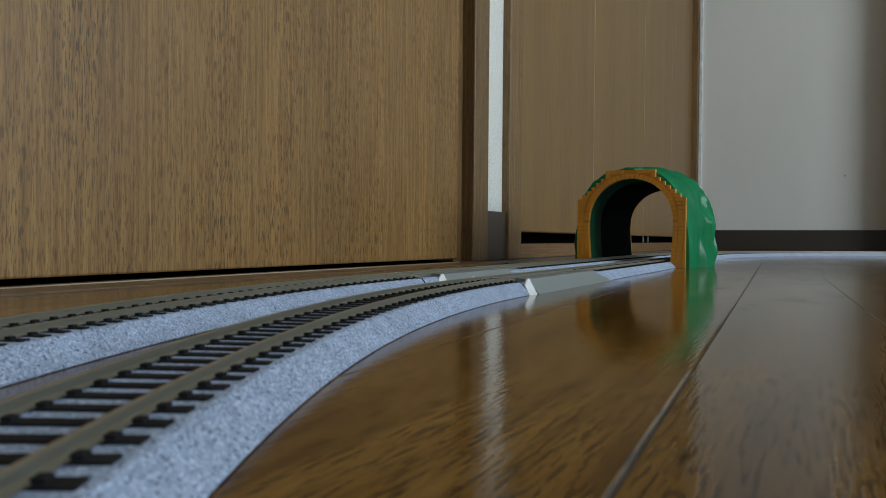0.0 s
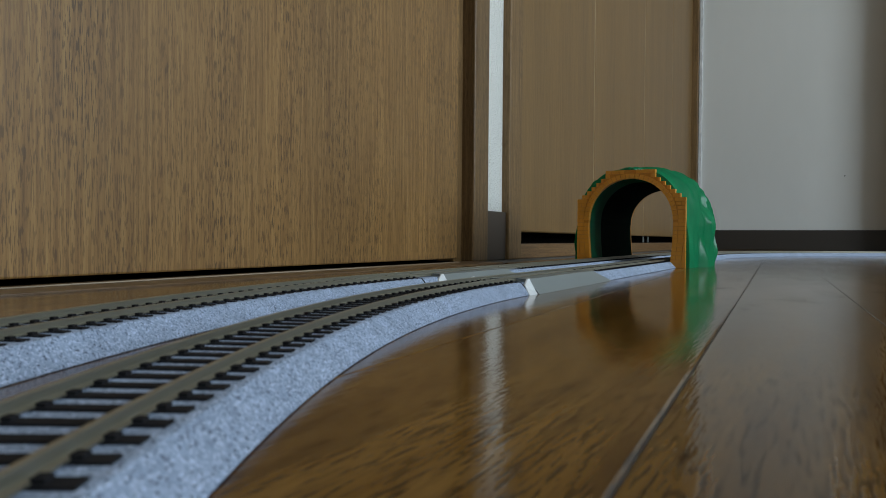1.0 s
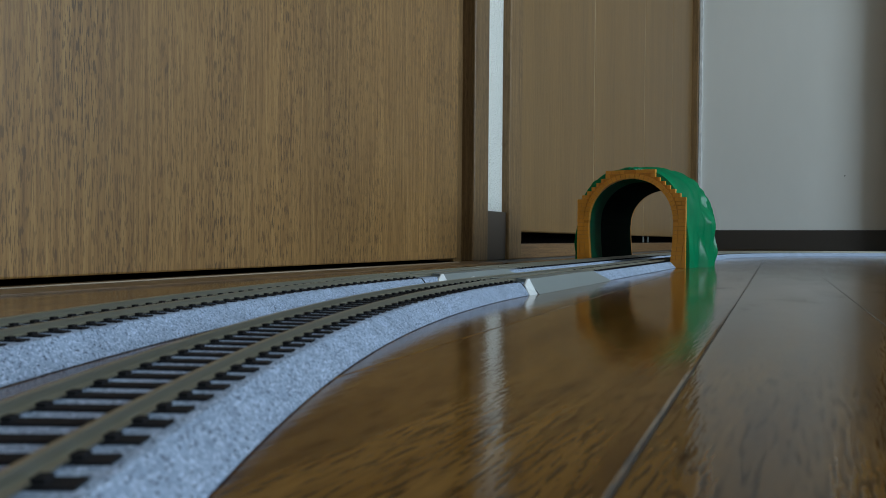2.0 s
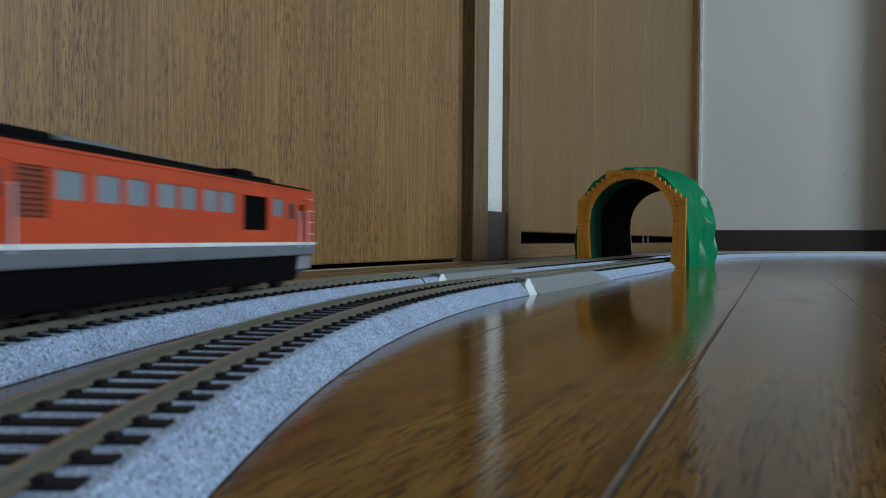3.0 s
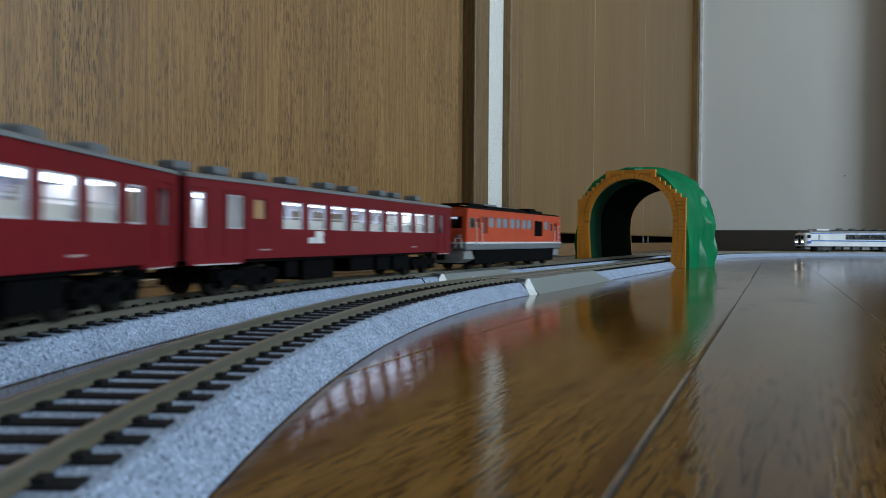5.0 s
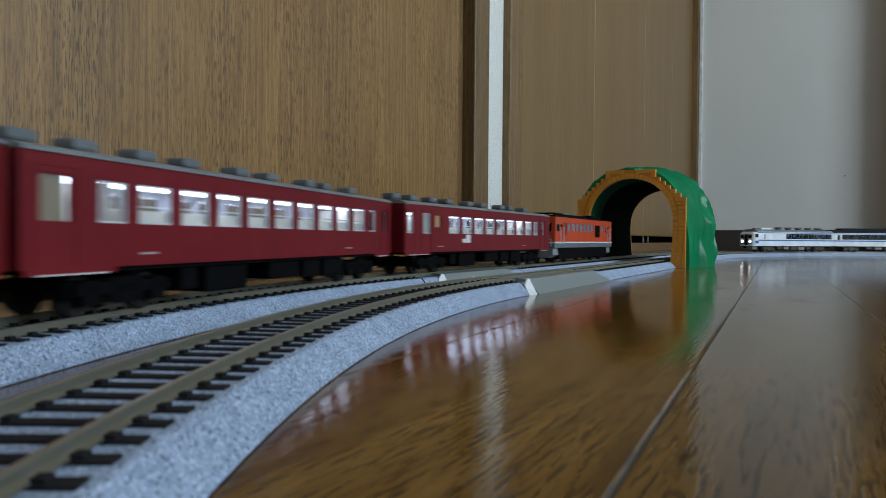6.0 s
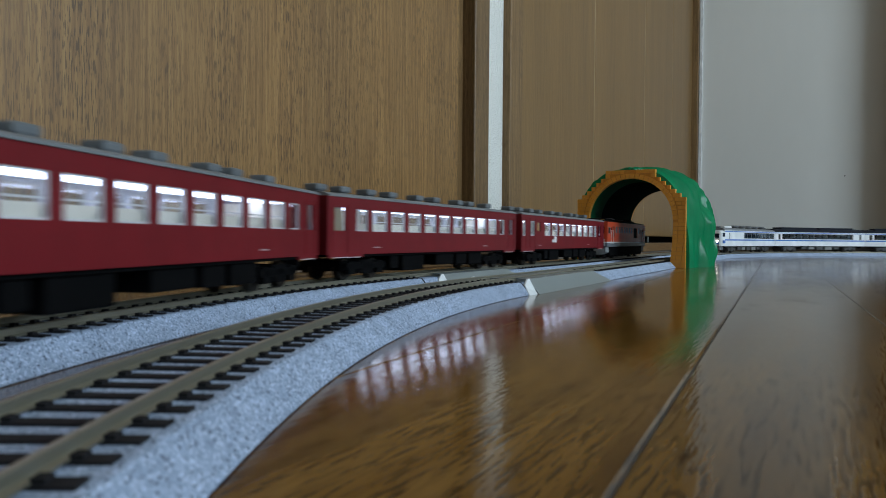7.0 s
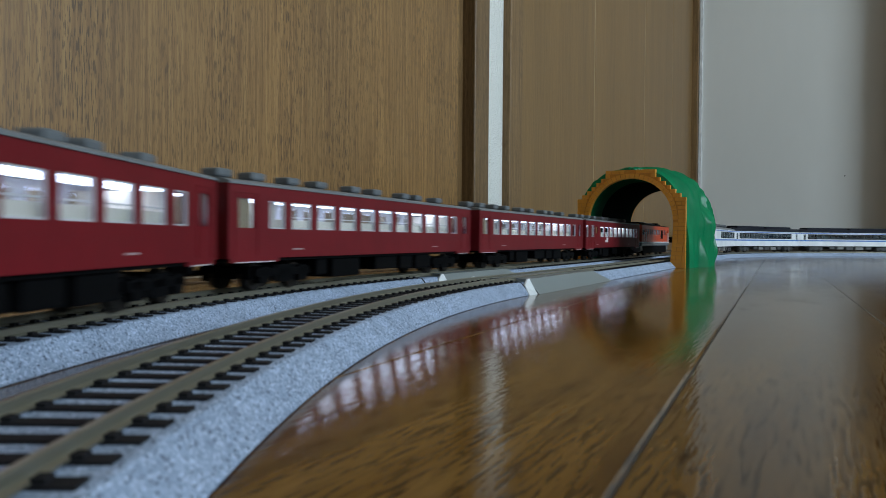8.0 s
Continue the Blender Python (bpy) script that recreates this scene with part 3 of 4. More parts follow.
def build_tunnel():
    t = thing("toy_tunnel", "green plastic toy tunnel with an orange brick portal over both tracks", "toy tunnel")
    # hill: flat collar behind the portal, then a skin that bulges and hangs in upright folds
    bm = bmesh.new()
    nu, nv = 120, 72
    outer, inner = [], []
    for j in range(nv + 1):
        f = j / nv
        x = TUN_X0 + 0.003 + (TUN_X1 - TUN_X0 - 0.003) * f
        grow = min(1.0, f * 5)
        ro, ri = [], []
        for i in range(nu + 1):
            a = math.pi * i / nu
            c, s = math.cos(a), math.sin(a)
            full = min(1.0, f * 3.2)
            w = 0.0650 + 0.0030 * full + 0.0115 * math.sin(math.pi * min(1, f * 1.35)) - 0.002 * f
            h = 0.1110 + 0.0035 * full + 0.0025 * math.sin(f * 7) - 0.002 * f
            y = -w * math.copysign(abs(c) ** (2 / (2.9 + 0.5 * full)), c)
            z = h * abs(s) ** (2 / (2.35 + 0.6 * full))
            fold = noise.noise(Vector((x * 44, y * 14 + 3, z * 16))) + 0.6 * noise.noise(Vector((x * 85 + 7, y * 30, z * 48)))
            lump = noise.noise(Vector((x * 26, y * 34, z * 34 + 5)))
            ridge = abs(noise.noise(Vector((x * 60, y * 40 + 11, z * 22))))
            nz = (0.95 * fold + 0.60 * lump - 1.7 * ridge + 0.30) * grow
            ro.append(bm.verts.new((x, TUN_Y + y * (1 + 0.075 * nz), z * (1 + 0.035 * nz))))
            yy, zz = vault_point(i / nu)
            ri.append(bm.verts.new((x, TUN_Y + yy * 1.02, zz * 1.02)))
        outer.append(ro)
        inner.append(ri)
    for j in range(nv):
        for i in range(nu):
            bm.faces.new((outer[j][i], outer[j][i + 1], outer[j + 1][i + 1], outer[j + 1][i]))
    for j in (0, nv):
        for i in range(nu):
            bm.faces.new((outer[j][i], inner[j][i], inner[j][i + 1], outer[j][i + 1]))
    for i in (0, nu):
        for j in range(nv):
            bm.faces.new((outer[j][i], outer[j + 1][i], inner[j + 1][i], inner[j][i]))
    hill = part("hill", bm, "green", t, "glossy green moulded hill with rocky folds", smooth=True)
    hill.data.set_sharp_from_angle(angle=radians(55))
    # small bush on the crest
    tuft = bmesh.new()
    rng = random.Random(9)
    for i in range(9):
        q = bmesh.ops.create_icosphere(tuft, subdivisions=2, radius=0.0042 + 0.0015 * rng.random())["verts"]
        at = Vector((TUN_X0 + 0.012 + 0.010 * rng.random(), TUN_Y + 0.004 + 0.020 * (rng.random() - 0.5), 0.1112 + 0.001 * rng.random()))
        for v in q:
            v.co = Vector((v.co.x, v.co.y, v.co.z * 0.75)) * (1 + 0.2 * noise.noise(v.co * 500 + at * 90)) + at
    part("moulded_bush", tuft, "green", t, smooth=True)
    part("collar", vault_sleeve(TUN_X0 + 0.0046, TUN_X0 + 0.050, 0.996, 1.014), "collar", t, "smooth green collar inside the portal", smooth=False)
    part("vault", vault_sleeve(TUN_X0 + 0.0500, TUN_X1 - 0.0005, 0.998, 1.014), "vault", t, "inside of the tunnel, coloured nearly black for its shade")
    part("back_rim", vault_sleeve(TUN_X1 - 0.0004, TUN_X1 + 0.0035, 1.000, 1.050), "brick", t, "thin orange rim of the far opening")
    pl = part("portal", portal_plate(TUN_X0 - 0.0016, TUN_X0 + 0.0045), "mortar", t, "orange brick-pattern portal with stepped edges")
    ring = 0.0056
    front, back = TUN_X0 - 0.0024, TUN_X0 - 0.0010
    # arch bricks
    for n in range(30):
        a0, a1 = math.pi * (n + 0.025) / 30, math.pi * (n + 0.975) / 30
        o = [(TUN_Y + r * math.cos(a), TUN_C + r * math.sin(a)) for r, a in ((TUN_R - 0.0002, a0), (TUN_R + ring, a0), (TUN_R + ring, a1), (TUN_R - 0.0002, a1))]
        part("brick", brick_block(o, front - 0.0004, TUN_X0 + 0.004), "brick", pl)
    # leg and spandrel bricks
    for side in (-1, 1):
        for n in range(25):
            za, zb = n * COURSE + 0.0001, (n + 1) * COURSE - 0.0001
            zm = (za + zb) / 2
            if portal_half(zm) <= 0:
                continue
            hw = portal_half(zm) + 0.0007
            if zb < TUN_C:
                y = vault_half(zm) - 0.0002
            else:
                y = math.sqrt(max(0, (TUN_R + ring) ** 2 - (za - TUN_C) ** 2)) + 0.0002 if za - TUN_C < TUN_R + ring else 0.0
            first = True
            while y < hw - 0.0012:
                w = ring if zm < TUN_C and first else 0.0063 if zm < TUN_C else (0.0055 if (n % 2 and first) else 0.0092)
                e = min(y + w, hw)
                if hw - e < 0.002:
                    e = hw
                ya, yb = TUN_Y + side * (y + 0.0001), TUN_Y + side * (e - (0.0001 if e < hw else 0))
                if abs(yb - ya) > 0.0008:
                    part("brick", brick_block([(ya, za), (yb, za), (yb, zb), (ya, zb)], front, TUN_X0 + 0.004 if e == hw else back), "brick", pl)
                y, first = e, False


build_tunnel()


# ---- trains: local X forward, Z up from the rail tops ----
def bogie(parent, x, mat="black", base=0.0125):
    b = part("bogie", a_box(x - base - 0.006, x + base + 0.006, -0.0125, 0.0125, 0.0045, 0.0095, bev=0.0008), mat, parent)
    for side in (-1, 1):
        bm = bmesh.new()
        y0, y1 = sorted((side * 0.0126, side * 0.0150))
        box(bm, x - base - 0.005, x + base + 0.005, y0, y1, 0.0055, 0.0088, bev=0.0006)
        box(bm, x - 0.004, x + 0.004, y0, y1 + (0.0006 if side > 0 else 0), 0.0030, 0.0100)
        for e in (-1, 1):
            box(bm, x + e * base - 0.003, x + e * base + 0.003, y0, y1, 0.0030, 0.0092)
            cylinder(bm, (x + e * base * 0.45, (y0 + y1) / 2, 0.0035), (x + e * base * 0.45, (y0 + y1) / 2, 0.0100), 0.0014, 8)
        part("side_frame", bm, mat, b)
    for e in (-1, 1):
        for side in (-1, 1):
            bm = bmesh.new()
            c = side * GAUGE / 2
            cylinder(bm, (x + e * base, c - side * 0.0007, 0.0054), (x + e * base, c + side * 0.0016, 0.0054), 0.0054, 20)
            cylinder(bm, (x + e * base, c - side * 0.0016, 0.0054), (x + e * base, c - side * 0.0007, 0.0054), 0.0061, 20)
            part("wheel", bm, "wheel", b)
    return b


def roof_outline(hw, z0, z1, n=10, sag=2.6):
    pts = []
    for i in range(n + 1):
        a = math.pi * i / n
        c, s = math.cos(a), math.sin(a)
        pts.append((hw * math.copysign(abs(c) ** (2 / sag), c), z0 + (z1 - z0) * abs(s) ** (2 / 2.2)))
    return pts


def coupler(parent, x, e):
    bm = bmesh.new()
    box(bm, min(x, x + e * 0.005), max(x, x + e * 0.005), -0.0016, 0.0016, 0.0075, 0.0105, bev=0.0004)
    box(bm, min(x + e * 0.003, x + e * 0.005), max(x + e * 0.003, x + e * 0.005), -0.003, 0.003, 0.0070, 0.0110, bev=0.0004)
    part("coupler", bm, "black", parent)


COACH_HL, COACH_HW = 0.1170, 0.0175


def build_coach(first):
    label = ("dark red model coach with white emblem, lit windows, grey roof" if first
             else "dark red model passenger coach with lit windows and grey roof vents")
    c = thing("passenger_coach", label, "model train car", "coaches of the red train")
    F = COACH_HL
    zb, zt = 0.0130, 0.0408
    wz0, wz1 = 0.0244, 0.0353
    half = 0.00680
    if first:
        big = [-0.0573 + 0.0181 * i for i in range(8)]
        other = [(-0.1140, -0.1082, 0.0240, 0.0360, "lit_door"), (-0.0968, -0.0884, 0.0240, 0.0360, "frosted"), (-0.0826, -0.0744, 0.0275, 0.0355, "tan"),
                 (0.0805, 0.0892, wz0, wz1, "pane"), (0.0965, 0.1050, 0.0240, 0.0360, "door")]
    else:
        big = [-0.0728 + 0.0182 * i for i in range(9)]
        other = [(-0.0940, -0.0842, wz0, wz1, "pane"), (0.0852, 0.0940, wz0, wz1, "pane"), (0.1030, 0.1112, 0.0240, 0.0360, "door"),
                 (-0.1120, -0.1025, 0.0240, 0.0360, "door")]
    holes = [(x - half, x + half, wz0, wz1) for x in big] + [o[:4] for o in other]
    F = COACH_HL
    for side in (-1, 1):
        y1, y0 = side * COACH_HW, side * (COACH_HW - 0.0008)
        s = part("side_wall", plate(bmesh.new(), -F, F, zb, zt, min(y0, y1), max(y0, y1), holes), "coach_red", c)
        yl = side * (COACH_HW - 0.0010)
        part("lining", plate(bmesh.new(), -F + 0.001, F - 0.001, zb + 0.001, zt, min(yl, yl - side * 0.0005), max(yl, yl - side * 0.0005), holes), "cabin", s)
        for x0, x1, z0, z1, kind in [(x - half, x + half, wz0, wz1, "pane") for x in big] + other:
            w = part("window", plate(bmesh.new(), x0, x1, z0, z1, min(y0, y1 - side * 0.0002), max(y0, y1 - side * 0.0002),
                                     [(x0 + 0.0005, x1 - 0.0005, z0 + 0.0005, z1 - 0.0005)]), "coach_red" if kind in ("door", "tan") else "frame_grey", s)
            yp = side * (COACH_HW - 0.0005)
            part("pane", a_box(x0 + 0.0004, x1 - 0.0004, yp - 0.0001, yp + 0.0001, z0 + 0.0004, z1 - 0.0004), "glass", w).visible_shadow = False
            if kind == "pane" and x1 - x0 > 0.012:
                part("crossbar", a_box(x0 + 0.0004, x1 - 0.0004, yp - 0.0003, yp + 0.0003, z0 + 0.0046, z0 + 0.0050), "frame_grey", w)
            if kind == "tan" or (kind == "door" and x0 < 0 and not first):
                part("blind", a_box(x0, x0 + (x1 - x0) * (1.0 if kind == "tan" else 0.90), y0 - side * 0.0009 - 0.0002, y0 - side * 0.0009 + 0.0002, z0, z1), "tan" if kind == "tan" else "buff", w)
            if kind == "frosted":
                part("frosted_sheet", a_box(x0, x1, y0 - side * 0.0006 - 0.0001, y0 - side * 0.0006 + 0.0001, z0, z1), "frosted", w)
            if kind in ("door", "lit_door", "frosted"):
                d = bmesh.new()
                yo = sorted((y1, y1 + side * 0.00025))
                box(d, x0 - 0.0018, x0 - 0.0013, *yo, zb + 0.001, z1 + 0.0015)
                box(d, x1 + 0.0013, x1 + 0.0018, *yo, zb + 0.001, z1 + 0.0015)
                box(d, x0 - 0.0018, x1 + 0.0018, *yo, z1 + 0.0015, z1 + 0.0020)
                part("door_rim", d, "coach_red", s)
        for xa, xb in ((-F + 0.0040, -F + 0.0260), (F - 0.0200, F - 0.0050)):
            part("step_plate", a_box(xa, xb, min(y1, y1 + side * 0.0002), max(y1, y1 + side * 0.0002), zb - 0.0016, zb - 0.0012), "mark_white", s)
            part("step_well", a_box(xa - 0.003, xb + 0.003, min(y0, y1), max(y0, y1), zb - 0.0015, zb), "coach_red", s)
        for xa in (F - 0.196, F - 0.060):
            part("marking", a_box(xa, xa + 0.007, min(y1, y1 + side * 0.0001), max(y1, y1 + side * 0.0001), 0.0160, 0.0166), "mark_grey", s)
        part("gutter", a_box(-F, F, min(y1 - side * 0.0004, y1 + side * 0.0005), max(y1 - side * 0.0004, y1 + side * 0.0005), zt - 0.0002, zt + 0.0006), "roof_grey", s)
        if first:
            # white emblem of two plain shapes
            e0, e1 = sorted((y1, y1 + side * 0.00025))
            mx = -0.0462
            bm = bmesh.new()
            prism(bm, [(mx, 0.0186), (mx + 0.0046, 0.0186), (mx + 0.0046, 0.0212), (mx, 0.0210)], e0, e1, "Y")
            prism(bm, [(mx + 0.0052, 0.0186), (mx + 0.0118, 0.0186), (mx + 0.0110, 0.0212), (mx + 0.0118, 0.0226), (mx + 0.0108, 0.0238), (mx + 0.0052, 0.0238)], e0, e1, "Y")
            part("emblem", bm, "white_paint", s, "plain white emblem shapes")
    for e in (-1, 1):
        bm = bmesh.new()
        hw = COACH_HW - 0.0008
        plate(bm, -hw, hw, zb, zt, -0.0005, 0.0005, [(-0.0048, 0.0048, 0.0170, 0.0368)])
        bmesh.ops.rotate(bm, cent=(0, 0, 0), matrix=Matrix.Rotation(math.pi / 2, 3, "Z"), verts=bm.verts)
        bmesh.ops.translate(bm, vec=(e * (F - 0.0005), 0, 0), verts=bm.verts)
        end = part("end_wall", bm, "coach_red", c)
        x0, x1 = sorted((e * (F - 0.0008), e * (F - 0.0002)))
        part("end_door", prism(bmesh.new(), [(-0.0048, 0.0170), (0.0048, 0.0170), (0.0048, 0.0352), (-0.0048, 0.0352)], x0, x1, "X"), "buff", end)
        part("end_lamp", a_box(min(e * (F - 0.0014), e * (F + 0.0003)), max(e * (F - 0.0014), e * (F + 0.0003)), -0.0046, 0.0046, 0.0353, 0.0361), "lamp_strip", end)
        g0, g1 = sorted((e * (F + 0.0001), e * (F + 0.0016)))
        bel = bmesh.new()
        box(bel, g0, g1, -0.0062, -0.0048, 0.0150, 0.0385, bev=0.0004)
        box(bel, g0, g1, 0.0048, 0.0062, 0.0150, 0.0385, bev=0.0004)
        box(bel, g0, g1, -0.0048, 0.0048, 0.0368, 0.0385)
        part("gangway_bellows", bel, "bellows", end)
        coupler(c, e * F, e)
    r = part("roof", prism(bmesh.new(), roof_outline(COACH_HW + 0.0003, zt, 0.0434, 14), -F, F, "X"), "roof_grey", c, "light grey coach roof", smooth=False)
    for x in (-0.104, -0.084, -0.060, -0.038, -0.007, 0.015, 0.049, 0.066, 0.096):
        bm = bmesh.new()
        box(bm, x - 0.0036, x + 0.0036, -0.0030, 0.0030, 0.0420, 0.0448, bev=0.0004)
        box(bm, x - 0.0044, x + 0.0044, -0.0042, 0.0042, 0.0442, 0.0476, bev=0.0010)
        part("roof_vent", bm, "vent_grey", r)
    part("floor_pan", a_box(-F + 0.001, F - 0.001, -0.0162, 0.0162, 0.0118, 0.0142), "black", c)
    part("ceiling_panel", a_box(-F + 0.002, F - 0.002, -0.0158, 0.0158, 0.0366, 0.0371), "cabin", c)
    part("lamp_strip", a_box(-F + 0.012, F - 0.012, -0.0050, 0.0060, 0.0358, 0.0365), "lamp_strip", c, "bright white interior lamp strip")
    seats = part("seat_floor", a_box(-F + 0.03, F - 0.03, -0.0150, 0.0150, 0.0142, 0.0150), "ivory", c)
    x = -F + 0.034
    while x < F - 0.036:
        for side in (-1, 1):
            y0, y1 = sorted((side * 0.0045, side * 0.0152))
            bm = bmesh.new()
            box(bm, x, x + 0.0016, y0, y1, 0.0150, 0.0284, bev=0.0005)
            box(bm, x - 0.0048, x + 0.0064, y0, y1, 0.0150, 0.0205, bev=0.0006)
            part("seat", bm, "ivory", seats)
        x += 0.0175
    for e in (-1, 1):
        part("bulkhead", a_box(e * (F - 0.0285) - 0.0004, e * (F - 0.0285) + 0.0004, -0.0158, 0.0158, 0.0142, 0.0350), "ivory", seats)
    for side in (-1, 1):
        y0, y1 = sorted((side * 0.0153, side * 0.0157))
        part("seat_rail", a_box(-F + 0.032, F - 0.032, y0, y1, 0.0150, 0.0282), "ivory", seats)
    for x in (-0.081, 0.081):
        bogie(c, x)
    u = bmesh.new()
    box(u, -0.060, 0.060, -0.0020, 0.0020, 0.0090, 0.0118)
    part("centre_sill", u, "black", c)
    for x0, x1, z in ((-0.058, -0.050, 0.0046), (-0.0455, -0.0215, 0.0030), (-0.006, 0.017, 0.0050), (0.021, 0.036, 0.0046), (0.040, 0.060, 0.0040)):
        part("equipment_box", a_box(x0, x1, -0.0150, 0.0150, z, 0.0118, bev=0.0007), "black", c)
    return c


MAT["frame_grey"] = plastic("window_frame_grey", (0.62, 0.63, 0.66), 0.4)
MAT["frosted"] = plastic("frosted_pane", (0.48, 0.465, 0.44), 0.5)
let_light_through(MAT["frosted"], 0.55, (0.85, 0.82, 0.77))
MAT["buff"] = plastic("buff_panel", (0.27, 0.19, 0.10), 0.5)
MAT["vent_grey"] = plastic("vent_grey", (0.13, 0.14, 0.15), 0.55)
MAT["bellows"] = plastic("bellows_rubber", (0.05, 0.012, 0.012), 0.7)
MAT["mark_white"] = plastic("worn_white", (0.55, 0.5, 0.5), 0.5)
MAT["mark_grey"] = plastic("marking_paint", (0.42, 0.30, 0.30), 0.5)
MAT["grille_red"] = plastic("grille_red", (0.24, 0.045, 0.022), 0.5)
LOCO_HL, LOCO_HW = 0.0945, 0.0170


def build_loco():
    c = thing("diesel_locomotive", "orange model diesel locomotive with grey skirt, white stripe and black roof", "model locomotive")
    F = LOCO_HL
    hw = LOCO_HW
    holes = [(a, b, 0.0294, 0.0364) for a, b in ((-0.0590, -0.0498), (-0.0455, -0.0363), (-0.0340, -0.0247), (-0.0207, -0.0114), (-0.0095, -0.0007),
                                                 (0.0030, 0.0123), (0.0135, 0.0230), (0.0525, 0.0620))]
    lou, gri = (0.0290, 0.0475, 0.0237, 0.0362), (-0.0707, -0.0613, 0.0250, 0.0366)
    cabs = [(-0.0900, -0.0818, 0.0282, 0.0354), (0.0672, 0.0718, 0.0282, 0.0354)]
    doors = [(-0.0795, -0.0728, 0.0205, 0.0372), (0.0768, 0.0834, 0.0205, 0.0372)]
    for side in (-1, 1):
        y1, y0 = side * hw, side * (hw - 0.0012)
        lo, hi = min(y0, y1), max(y0, y1)
        s = part("side_wall", plate(bmesh.new(), -F + 0.0012, F - 0.0012, 0.0191, 0.0408, lo, hi, holes + [lou, gri] + cabs + doors), "loco_orange", c)
        for h in holes:
            yp = side * (hw - 0.0006)
            part("window", a_box(h[0], h[1], yp - 0.0002, yp + 0.0002, h[2], h[3]), "pane_grey", s)
        for h in cabs:
            yp = side * (hw - 0.0006)
            w = part("cab_window", plate(bmesh.new(), h[0], h[1], h[2], h[3], lo, hi, [(h[0] + 0.0006, h[1] - 0.0006, h[2] + 0.0006, h[3] - 0.0006)]), "loco_grey", s)
            part("pane", a_box(h[0] + 0.0005, h[1] - 0.0005, yp - 0.0001, yp + 0.0001, h[2] + 0.0005, h[3] - 0.0005), "glass_dark", w)
        for h, mat, name in ((lou, "black", "louvre"), (gri, "grille_red", "grille")):
            bm = bmesh.new()
            yb = side * (hw - 0.0010)
            box(bm, h[0], h[1], yb - 0.0002, yb + 0.0002, h[2], h[3])
            n = 9
            for i in range(n):
                z = h[2] + (h[3] - h[2]) * (i + 0.3) / n
                ya, yb2 = sorted((side * (hw - 0.0009), side * (hw - 0.0002)))
                box(bm, h[0] + 0.0003, h[1] - 0.0003, ya, yb2, z, z + 0.0006)
            part(name, bm, mat, s)
        for h in doors:
            ya, yb = sorted((side * (hw - 0.0009), side * (hw - 0.0004)))
            d = part("cab_door", plate(bmesh.new(), h[0], h[1], h[2], h[3], ya, yb, [(h[0] + 0.0012, h[1] - 0.0012, 0.0290, 0.0352)]), "loco_orange", s)
            part("pane", a_box(h[0] + 0.0010, h[1] - 0.0010, (ya + yb) / 2 - 0.0001, (ya + yb) / 2 + 0.0001, 0.0288, 0.0354), "glass_dark", d)
            for x in (h[0] - 0.0009, h[1] + 0.0009):
                bm = bmesh.new()
                yo = side * (hw + 0.0009)
                cylinder(bm, (x, yo, 0.0170), (x, yo, 0.0322), 0.00030, 6)
                for z in (0.0172, 0.0320):
                    cylinder(bm, (x, side * (hw - 0.0002), z), (x, yo, z), 0.00028, 6)
                part("handrail", bm, "white_paint", s)
        ya, yb = sorted((side * (hw - 0.0004), side * (hw + 0.0003)))
        part("gutter", a_box(-F + 0.002, F - 0.002, ya, yb, 0.0406, 0.0414), "loco_orange", s)
        for i in range(4):
            z = 0.0225 + i * 0.0050
            ya, yb = sorted((side * hw, side * (hw + 0.0012)))
            part("step_rung", a_box(F - 0.0090, F - 0.0050, ya, yb, z, z + 0.0004), "white_paint", s)
    # white stripe and grey skirt wrap round the body
    def ring(z0, z1, grow, bev):
        return a_box(-F - grow, F + grow, -hw - grow, hw + grow, z0, z1, bev=bev)
    part("stripe", ring(0.0178, 0.0191, 0.00025, 0.0), "white_paint", c)
    part("skirt", ring(0.0134, 0.0178, 0.0001, 0.0008), "loco_grey", c)
    for e in (-1, 1):
        bm = bmesh.new()
        plate(bm, -hw + 0.0005, hw - 0.0005, 0.0191, 0.0408, -0.0008, 0.0008, [(-0.0135, -0.0030, 0.0282, 0.0360), (0.0030, 0.0135, 0.0282, 0.0360)])
        bmesh.ops.rotate(bm, cent=(0, 0, 0), matrix=Matrix.Rotation(math.pi / 2, 3, "Z"), verts=bm.verts)
        bmesh.ops.translate(bm, vec=(e * (F - 0.0010), 0, 0), verts=bm.verts)
        for v in bm.verts:
            v.co.x -= e * max(0, v.co.z - 0.026) * 0.10
        end = part("end_wall", bm, "loco_orange", c)
        for yy in (-0.00825, 0.00825):
            part("windscreen", a_box(e * (F - 0.0021) - 0.0002, e * (F - 0.0021) + 0.0002, yy - 0.0053, yy + 0.0053, 0.0281, 0.0361), "glass_dark", end)
        for yy in (-0.0118, 0.0118):
            bm = bmesh.new()
            cylinder(bm, (e * (F - 0.0005), yy, 0.0228), (e * (F + 0.0008), yy, 0.0228), 0.0015, 12)
            part("headlight", bm, "pane_grey" if e < 0 else "white_paint", end)
            bm = bmesh.new()
            for k in (-0.0022, 0.0022):
                cylinder(bm, (e * (F + 0.0012), yy + k, 0.0150), (e * (F + 0.0012), yy + k, 0.0215), 0.00028, 6)
            cylinder(bm, (e * (F + 0.0012), yy - 0.0022, 0.0214), (e * (F + 0.0012), yy + 0.0022, 0.0214), 0.00028, 6)
            part("handrail", bm, "white_paint", end)
        bm = bmesh.new()
        pl = [(-0.0150, 0.0140), (-0.0150, 0.0075), (-0.0100, 0.0048), (0.0100, 0.0048), (0.0150, 0.0075), (0.0150, 0.0140)]
